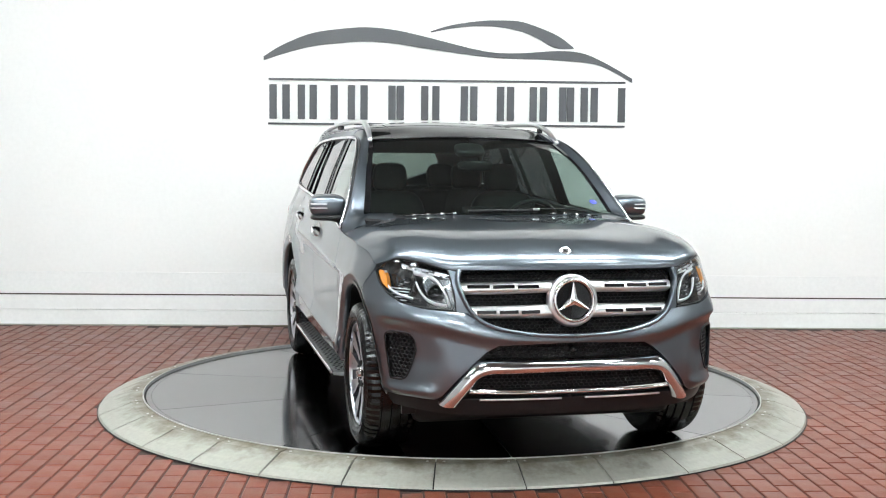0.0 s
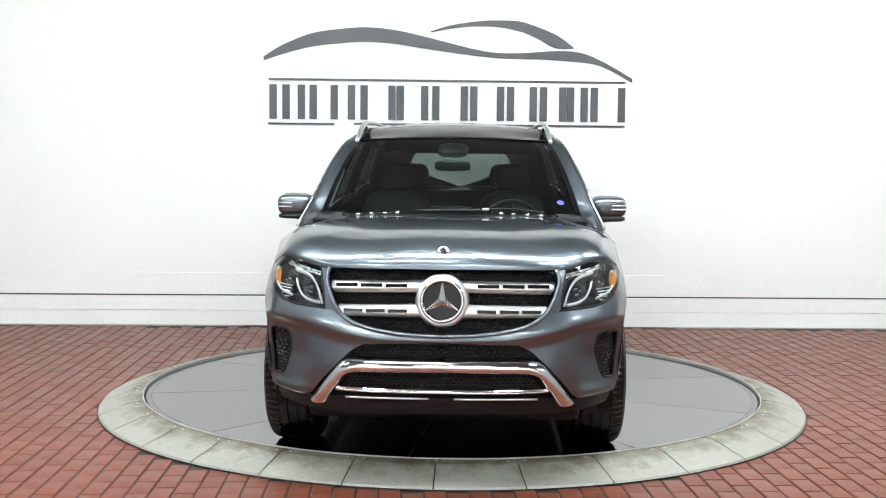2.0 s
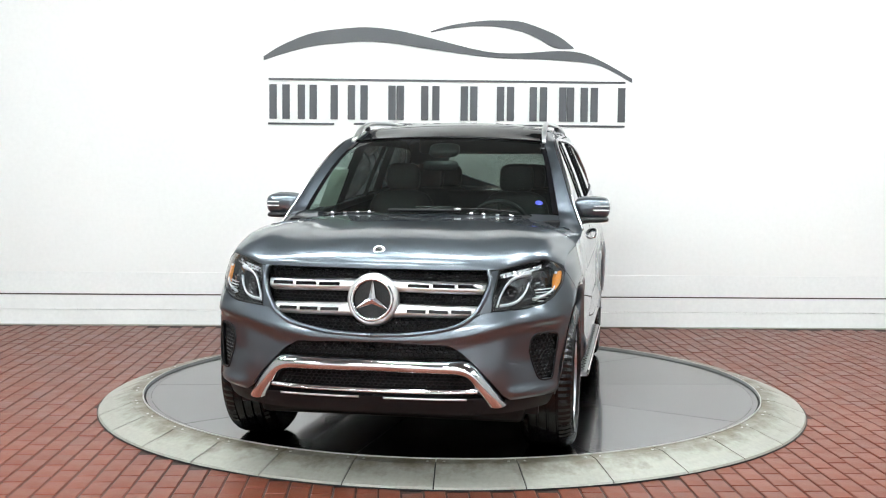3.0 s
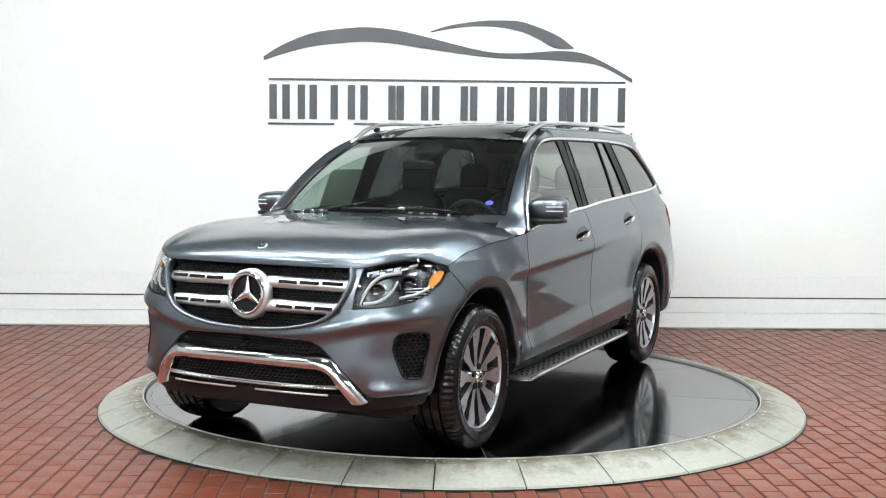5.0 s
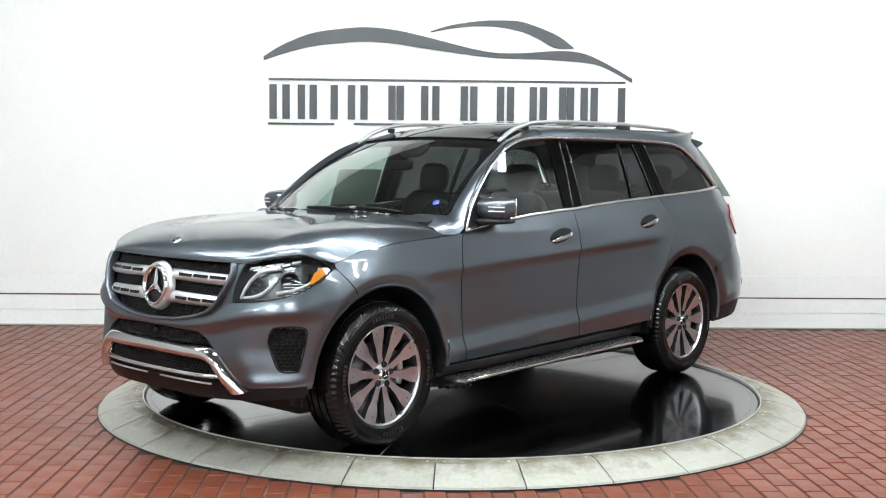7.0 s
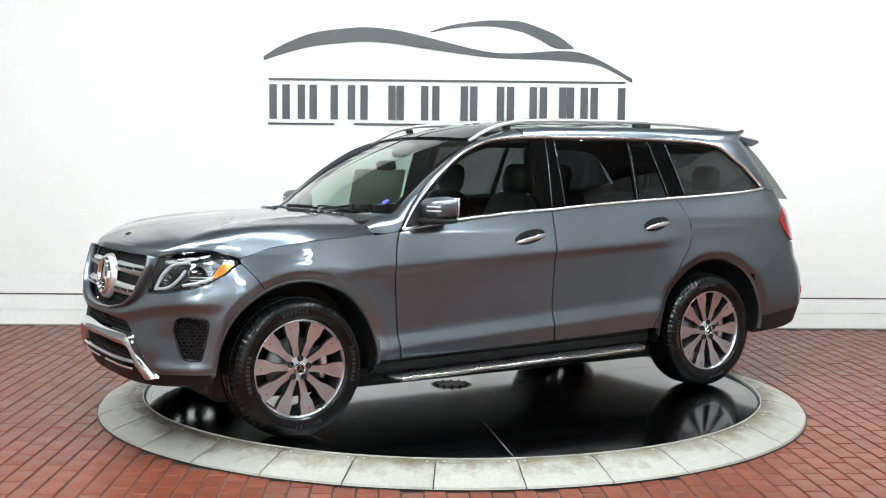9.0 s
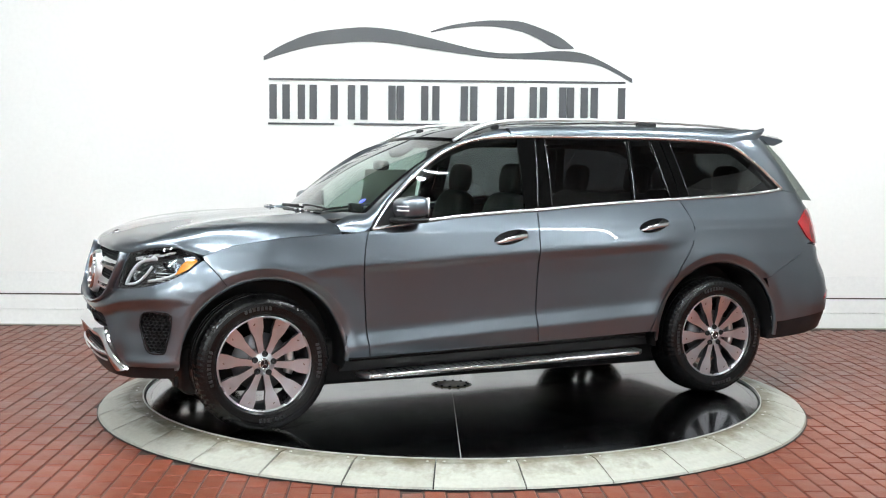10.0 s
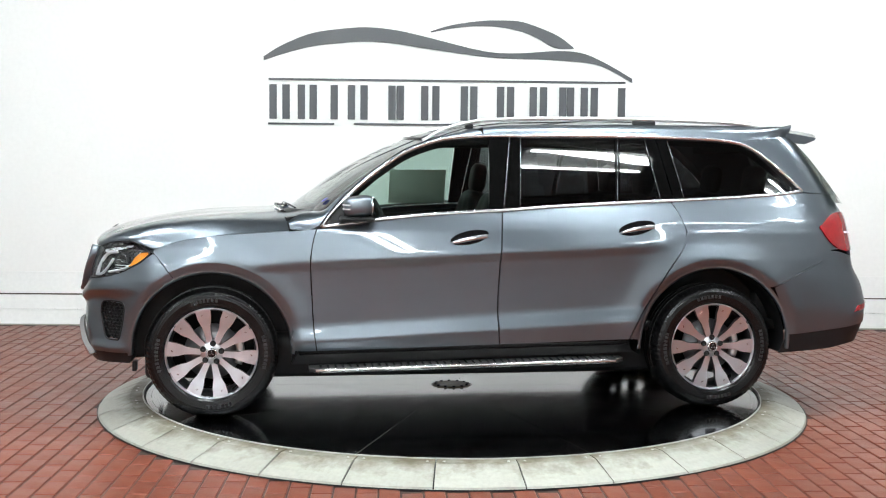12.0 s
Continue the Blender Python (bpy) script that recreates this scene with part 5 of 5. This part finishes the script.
def build_mirror(car, side):
    c, r, e = (0.685, 0.966, 1.243), (0.088, 0.108, 0.064), 0.58
    m = part("door_mirror", blob_bm((c[0], c[1] * side, c[2]), r, e, 32, 18, tilt=0.12), M_PAINT, car, "grey door mirror with black base")
    part("mirror_base", blob_bm((0.69, 0.96 * side, 1.170), (0.105, 0.108, 0.018), 0.6, 24, 8), M_BLACK, m, "black lower shell")
    part("mirror_arm", tube_bm([(0.74, 0.86 * side, 1.145), (0.725, 0.905 * side, 1.155), (0.70, 0.95 * side, 1.162)], 0.09, 0.028, (1, 0, 0), 8), M_BLACK, m)
    for k in range(2):
        p = []
        for dy in np.linspace(0.012, 0.103, 10):
            x = r[0] * (1 - (dy / r[1]) ** (2 / e)) ** (e / 2)
            p.append((c[0] + x + 0.001, (c[1] + dy) * side, 1.228 + 0.024 * k))
        part("signal_strip", tube_bm(p, 0.008, 0.008, (0, 0, 1), 6), M_WHITE, m, "white signal strip")
    g = np.array([[(0.603, (0.90 + 0.15 * u) * side, 1.19 + 0.11 * v) for u in (0, 0.5, 1)] for v in (0, 0.5, 1)])
    part("mirror_glass", slab_bm(g, 0.006, (-1, 0, 0)), M_CHROME, m, "mirror glass")


def build_details(car, ws):
    for side in (1, -1):
        # roof rail
        p = smooth_line([(0.265, 0.632, 1.642), (0.20, 0.626, 1.676), (0.09, 0.62, 1.726), (-0.09, 0.612, 1.767), (-0.35, 0.606, 1.783), (-0.63, 0.602, 1.789),
                         (-1.21, 0.60, 1.791), (-1.74, 0.60, 1.776), (-1.95, 0.60, 1.752), (-2.03, 0.60, 1.735)], 60) * np.array([1, side, 1])
        rail = part("roof_rail", tube_bm(p, 0.036, 0.026, (0, 1, 0), 8, taper=np.interp(np.arange(61), [0, 4, 56, 60], [0.7, 1, 1, 0.6])), M_SATIN, car,
                    "silver roof rail")
        for x, w, zt in ((-0.03, 0.05, 1.746), (-1.16, 0.15, 1.783), (-1.86, 0.09, 1.757)):
            part("rail_foot", box_bm(x - w / 2, x + w / 2, 0.605 * side - 0.014, 0.605 * side + 0.014, 1.715, zt, 0.006), M_BLACK, rail)
        # running board
        xs = np.linspace(-0.955, 0.97, 24)
        zt = 0.298 - 0.018 * xs
        g = np.array([[(x, y * side, z + dz) for x, z in zip(xs, zt)] for y, dz in ((0.83, 0.0), (0.92, 0.0), (0.965, -0.004))])
        g[-1, 0, 0] += 0.05
        g[-1, -1, 0] -= 0.05
        board = part("running_board", slab_bm(g, 0.022, (0, 0, 1)), M_SATIN, car, "silver running board with black rubber studs")
        edge = np.array([(x, 0.967 * side, z - 0.012) for x, z in zip(np.linspace(-0.90, 0.93, 20), np.interp(np.linspace(-0.90, 0.93, 20), xs, zt))])
        part("board_edge", tube_bm(edge, 0.024, 0.014, (0, 0, 1), 8), M_CHROME, board, "bright board edge")
        data = None
        for i in range(42):
            for j in range(3):
                x = -0.90 + 1.80 * i / 41
                yy = 0.862 + 0.032 * j + (0.0 if i % 2 else 0.012)
                if data is None:
                    ob = part("stud", lathe_bm([(0.0005, 0.003), (0.006, 0.003), (0.008, 0.0)], 7, "z"), M_BLACK, board)
                    data = ob.data
                else:
                    ob = new("stud", data)
                    ob.parent = board
                ob.location = (x, yy * side, 0.2985 - 0.018 * x)
        for x in (-0.7, 0.0, 0.7):
            part("board_bracket", box_bm(x - 0.04, x + 0.04, side * 0.80 - 0.09, side * 0.80 + 0.06, 0.245, 0.275, 0.008), M_BLACK, board)
        # handles
        for xa, xb, za, zb in ((0.127, -0.102, 1.030, 1.072), (-0.918, -1.146, 1.088, 1.128)):
            cx, cz = (xa + xb) / 2, (za + zb) / 2
            slope = (zb - za) / (xb - xa)
            pts = []
            for k in (0.04, 1.0):
                row = []
                for i in range(25):
                    a = 2 * math.pi * i / 24
                    u, v = math.cos(a) * 0.118 * k, math.sin(a) * 0.041 * k
                    row.append(skin(cx + u, cz + slope * u + v + 0.006, 0.0015) * np.array([1, side, 1]))
                pts.append(row)
            parent = car
            # Flush gloss-black oval paints the shade of the handle recess.
            cup = part("handle_cup", grid_bm(np.array(pts), 0.0, (0, side, 0)), M_GLOSS, parent, "flat black oval for the shaded recess behind the handle")
            u = np.linspace(-0.114, 0.112, 14)
            p = np.array([skin(cx + a, cz + slope * a - 0.008, 0.006 + 0.030 * math.sin(math.pi * min(1, max(0, (a + 0.114) / 0.226))) ** 0.6) for a in u]) * np.array([1, side, 1])
            part("door_handle", tube_bm(p, 0.030, 0.016, (0, 0, 1), 8, taper=np.interp(u, [-0.114, -0.05, 0.06, 0.112], [0.9, 1, 0.9, 0.35])), M_CHROME, cup, "chrome handle")
        # tail lamp and reflector
        bot = X((-2.236, 1.114), (-2.32, 1.015), (-2.42, 0.968), (-2.545, 0.968))
        top = X((-2.24, 1.124), (-2.34, 1.196), (-2.43, 1.206), (-2.53, 1.205))
        g2 = coons(bot, top, [bot[0], top[0]], [bot[-1], top[-1]], 20, 10)
        tail = part("tail_lamp", grid_bm(lay(g2, 0.009, side), 0.02, (-0.5, side, 0)), M_RED, car, "red wraparound tail lamp")
        g2 = coons(X((-2.44, 1.075), (-2.54, 1.07)), X((-2.43, 1.088), (-2.54, 1.086)), X((-2.44, 1.075), (-2.43, 1.088)), X((-2.54, 1.07), (-2.54, 1.086)), 5, 2)
        part("tail_strip", grid_bm(lay(g2, 0.012, side), 0.004, (-0.5, side, 0)), M_WHITE, tail, "pale strip")
        g2 = coons(X((-2.50, 0.578), (-2.64, 0.595)), X((-2.53, 0.615), (-2.65, 0.632)), X((-2.50, 0.578), (-2.53, 0.615)), X((-2.64, 0.595), (-2.65, 0.632)), 8, 3)
        part("reflector", grid_bm(lay(g2, 0.005, side), 0.01, (-0.5, side, 0)), M_RED, car, "red bumper reflector")
        # mud flap before the front wheel
        part("wheel_flap", box_bm(1.985, 2.01, side * 0.74 - 0.035, side * 0.74 + 0.035, 0.25, 0.31, 0.004), M_BLACK, car)
        # cowl vents
        p = np.array([(1.175 - 0.06 * (y / 0.6) ** 2, y * side, 1.217 - 0.02 * (y / 0.6) ** 2) for y in np.linspace(0.27, 0.59, 8)])
        cv = part("cowl_vent", tube_bm(p, 0.03, 0.008, (1, 0, 0), 6), M_GLOSS, car)
        for y in (0.30, 0.37, 0.45, 0.53):
            part("vent_clip", box_bm(1.172 - 0.06 * (y / 0.6) ** 2, 1.195 - 0.06 * (y / 0.6) ** 2, y * side - 0.012, y * side + 0.012, 1.212 - 0.02 * (y / 0.6) ** 2,
                                     1.226 - 0.02 * (y / 0.6) ** 2, 0.003), M_CHROME, cv)
    # wipers
    wp = part("wiper", tube_bm(smooth_line([(1.105, -0.20, 1.222), (1.118, 0.0, 1.226), (1.105, 0.22, 1.226)], 14), 0.024, 0.020, (1, 0, 0.5), 6), M_BLACK, car,
              "black wiper blade")
    part("wiper_arm", tube_bm(smooth_line([(1.11, 0.18, 1.234), (1.09, 0.36, 1.236), (1.045, 0.55, 1.218)], 12), 0.012, 0.010, (1, 0, 0.5), 6), M_BLACK, wp)
    part("wiper_clip", box_bm(1.10, 1.12, 0.19, 0.23, 1.228, 1.242, 0.003), M_SATIN, wp)
    # windscreen edge strip and sticker
    top = ws[-1] + np.array([-0.01, 0, 0.006])
    part("windscreen_header", tube_bm(top, 0.03, 0.010, (1, 0, 0.3), 6), M_GLOSS, car)
    k = np.unravel_index(np.argmin(((ws - np.array([0.89, 0.64, 1.262])) ** 2).sum(2)), ws.shape[:2])
    n = Vector((0.55, 0.12, 0.82))
    st = part("sticker", lathe_bm([(0.001, 0.002), (0.021, 0.002), (0.023, 0.0)], 20, "z"), M_BLUE, car, "round blue windscreen sticker")
    st.matrix_basis = Matrix.Translation(Vector(ws[k]) + n * 0.010) @ n.to_track_quat("Z", "Y").to_matrix().to_4x4()
    part("underbody", box_bm(-1.95, 1.95, -0.70, 0.70, 0.182, 0.46, 0.04), M_BLACK, car, "black underbody")
    # Plain black box added to keep the space behind the grille dark.
    part("front_closure", box_bm(1.1, 2.08, -0.60, 0.60, 0.30, 0.92, 0.03), M_BLACK, car, "black filler box for the dark space behind the grille")
    for x in (FW[0], RW[0]):
        part("axle", tube_bm([(x, -0.72, 0.36), (x, 0.72, 0.36)], 0.10, 0.10, (0, 0, 1), 10), M_BLACK, car)


def build_seat(car, x, y, headrest=True, wide=0.25):
    s = part("seat", blob_bm((x, y, 0.72), (0.27, wide, 0.10), 0.55, 20, 10), M_LEATHER, car, "dark leather seat")
    part("seat_back", blob_bm((x - 0.30, y, 1.02), (0.09, wide - 0.01, 0.30), 0.55, 20, 12, tilt=-0.22), M_LEATHER, s)
    if headrest:
        part("headrest", blob_bm((x - 0.385, y, 1.40), (0.055, 0.120, 0.105), 0.6, 20, 10, tilt=-0.15), M_LEATHER, s)
        for d in (-0.06, 0.06):
            part("headrest_post", tube_bm([(x - 0.375, y + d, 1.26), (x - 0.385, y + d, 1.36)], 0.014, 0.014, (1, 0, 0), 6), M_SATIN, s)


def build_interior(car):
    for y in (0.40, -0.40):
        build_seat(car, 0.12, y)
        build_seat(car, -0.85, y, True, 0.27)
        build_seat(car, -1.62, y * 0.95, True, 0.24)
    part("bench_back", blob_bm((-1.16, 0, 0.99), (0.09, 0.64, 0.31), 0.4, 28, 12, tilt=-0.2), M_LEATHER, car, "dark leather rear bench back")
    part("dashboard", blob_bm((0.86, 0, 1.02), (0.28, 0.74, 0.125), 0.5, 28, 12, tilt=0.12), M_TRIM, car, "dark dashboard")
    part("instrument_hood", blob_bm((0.70, 0.38, 1.13), (0.11, 0.19, 0.05), 0.6, 20, 8), M_TRIM, car)
    part("centre_screen", box_bm(0.665, 0.685, -0.125, 0.125, 1.12, 1.235, 0.006), M_GLOSS, car, "dark centre screen")
    sw = part("steering_wheel", lathe_bm([(0.185 + 0.015 * math.cos(a), 0.015 * math.sin(a)) for a in np.linspace(0, 2 * math.pi, 8, endpoint=False)], 40, "z",
                                         closed=True), M_TRIM, car, "black steering wheel")
    sw.matrix_basis = pose(0.47, 0.38, 1.10, 0, -64, 0)
    part("wheel_boss", blob_bm((0, 0, 0.0), (0.075, 0.09, 0.03), 0.6, 16, 8), M_TRIM, sw)
    for a in (0, 120, 240):
        part("wheel_arm", tube_bm([(0.05 * math.cos(radians(a)), 0.05 * math.sin(radians(a)), 0), (0.185 * math.cos(radians(a)), 0.185 * math.sin(radians(a)), 0)], 0.03,
                                  0.02, (0, 0, 1), 6), M_TRIM, sw)
    part("interior_mirror", blob_bm((0.50, 0, 1.485), (0.022, 0.115, 0.034), 0.5, 20, 8), M_GLOSS, car, "rear-view mirror")
    part("mirror_mount", blob_bm((0.36, 0, 1.585), (0.07, 0.10, 0.028), 0.6, 16, 8, tilt=0.5), M_BLACK, car)
    part("rear_header", box_bm(-2.02, -1.94, -0.62, 0.62, 1.59, 1.73, 0.02), M_TRIM, car)
    part("cabin_floor", box_bm(-2.3, 0.95, -0.78, 0.78, 0.46, 0.52), M_TRIM, car)
    part("bulkhead", box_bm(0.98, 1.02, -0.76, 0.76, 0.46, 1.13), M_TRIM, car)
    part("load_floor", box_bm(-2.45, -1.9, -0.70, 0.70, 0.52, 0.80, 0.02), M_TRIM, car)
    # paper sheet behind the far front window
    g = np.array([[(x, -(half_width(0.1, z) - 0.03), z) for x in (0.335, 0.12, -0.085)] for z in (1.205, 1.33, 1.455)])
    part("price_sheet", slab_bm(g, 0.002, (0, -1, 0)), M_PAPER, car, "large paper sheet in the window")


def build_car():
    car = empty("suv", "dark grey metallic seven-seat SUV standing on the steel turntable", "car")
    for side in (1, -1):
        build_sides(car, side)
    ws, hood = build_top(car)
    build_front(car, hood)
    for side in (1, -1):
        build_headlight(car, side)
        build_mirror(car, side)
        build_wheel(car, FW[0], 0.390 - DECK_DROP, side, 6.5)
        build_wheel(car, RW[0], 0.390 - DECK_DROP, side, 0.0)
    build_details(car, ws)
    build_interior(car)
    return car


def build_floor():
    floor = structure("floor", box_bm(-6.2, 6.2, -10.2, 3.6, -0.2, FLOOR_Z - 0.007), M_MORTAR, "red brick paved floor with dark worn joints")
    bw, bl, joint, cross = 0.1093, 0.214, 0.009, 0.006
    lean = math.radians(3.4)
    cl, sl = math.cos(lean), math.sin(lean)
    rng = random.Random(4)
    near, far = [], []
    for i in range(-60, 66):
        u = -0.691 + (i + 0.5) * bw
        for j in range(-50, 20):
            v = (j + (0.5 if i % 2 else 0.0)) * bl
            x, y = u * cl - v * sl, u * sl + v * cl
            if y > 3.5 or y > 3.27 + 0.042 * x or abs(x) > 5.9 or y < -9.9:
                continue
            if math.hypot(x, y) < 2.30:
                continue
            (near if -2.9 < y < -1.5 and abs(x) < 2.45 and math.hypot(x, y) > 2.30 else far).append((x, y))
    near.sort(key=lambda p: p[1])
    far += near[300:]
    near = near[:300]
    w, l = (bw - joint) / 2, (bl - cross) / 2

    def brick_verts(cx, cy, z, tx, ty, h=0.012, b=0.004):
        vs = [(cx + sx * w, cy + sy * l, z - h) for sx, sy in ((-1, -1), (1, -1), (1, 1), (-1, 1))]
        vs += [(cx + sx * w, cy + sy * l, z - b + tx * sx + ty * sy) for sx, sy in ((-1, -1), (1, -1), (1, 1), (-1, 1))]
        vs += [(cx + sx * (w - b), cy + sy * (l - b), z + tx * sx + ty * sy) for sx, sy in ((-1, -1), (1, -1), (1, 1), (-1, 1))]
        return [(cx + (px - cx) * cl - (py - cy) * sl, cy + (px - cx) * sl + (py - cy) * cl, pz) for px, py, pz in vs]
    quads = []
    for k in (0, 4):
        quads += [(k + i, k + (i + 1) % 4, k + 4 + (i + 1) % 4, k + 4 + i) for i in range(4)]
    quads.append((8, 9, 10, 11))
    verts, faces = [], []
    for x, y in far:
        n = len(verts)
        verts += brick_verts(x, y, FLOOR_Z + rng.uniform(-0.0015, 0.0015), rng.uniform(-0.0008, 0.0008), rng.uniform(-0.0008, 0.0008))
        faces += [tuple(n + v for v in q) for q in quads]
    mesh = bpy.data.meshes.new("brick_field")
    mesh.from_pydata(verts, [], faces)
    mesh.materials.append(M_BRICK_FIELD)
    field = new("brick_field", mesh)
    field.parent = floor
    tagged(field, "red paving bricks in running bond", kind="stuff")
    shapes = []
    for k in range(6):
        mesh = bpy.data.meshes.new("brick")
        mesh.from_pydata(brick_verts(0, 0, 0, rng.uniform(-0.0008, 0.0008), rng.uniform(-0.0008, 0.0008)), [], quads)
        mesh.materials.append(M_BRICK)
        shapes.append(mesh)
    for x, y in near:
        ob = new("brick", rng.choice(shapes))
        ob.parent = floor
        ob.location = (x, y, FLOOR_Z + rng.uniform(-0.0015, 0.0015))


# ---- assembly ----
def heading(t):
    """The turntable's angle in degrees."""
    wobble = np.interp(t, [0, 1.5, 2.5, 5.5, 6.5, 9.5, 12], [-0.24, 0.21, 0.13, -0.22, -0.25, 0.03, 0.11])
    return -75.19 - 7.9916 * t + float(wobble)


build_room()
build_sign()
deck = build_deck()
build_ring()
LAMP = build_ceiling_light()
LAMP.matrix_basis = pose(2.2, -2.95, 4.15)
# Further battens, unseen and added to brighten the wall, floor and car.
for lx, ly in ((-3.7, -3.3), (-0.7, -3.3), (5.2, -3.3), (4.8, -5.6), (-2.4, -8.7), (1.6, -8.7), (0.0, -6.8), (-2.2, -6.8), (-4.4, -6.8), (-4.8, -1.3), (-3.2, -1.3), (-1.6, -1.3), (0.0, -1.3), (1.6, -1.3),
               (3.3, -0.3), (4.9, 0.7)):
    copy_thing(LAMP, pose(lx, ly, 4.15))
CAR = build_car()
build_floor()


def motions():
    times = (0, 0.75, 1.5, 2.5, 3.5, 4.5, 5.5, 6.5, 7.5, 8.5, 9.5, 10.75, 12)
    spin = [(t, pose(0, 0, 0, 0, 0, heading(t))) for t in times]
    walk(deck, [(t, pose(0, 0, -DECK_DROP) @ m) for t, m in spin])
    walk(CAR, [(t, m @ pose(0.0278, 0.0055, 0)) for t, m in spin])


motions()
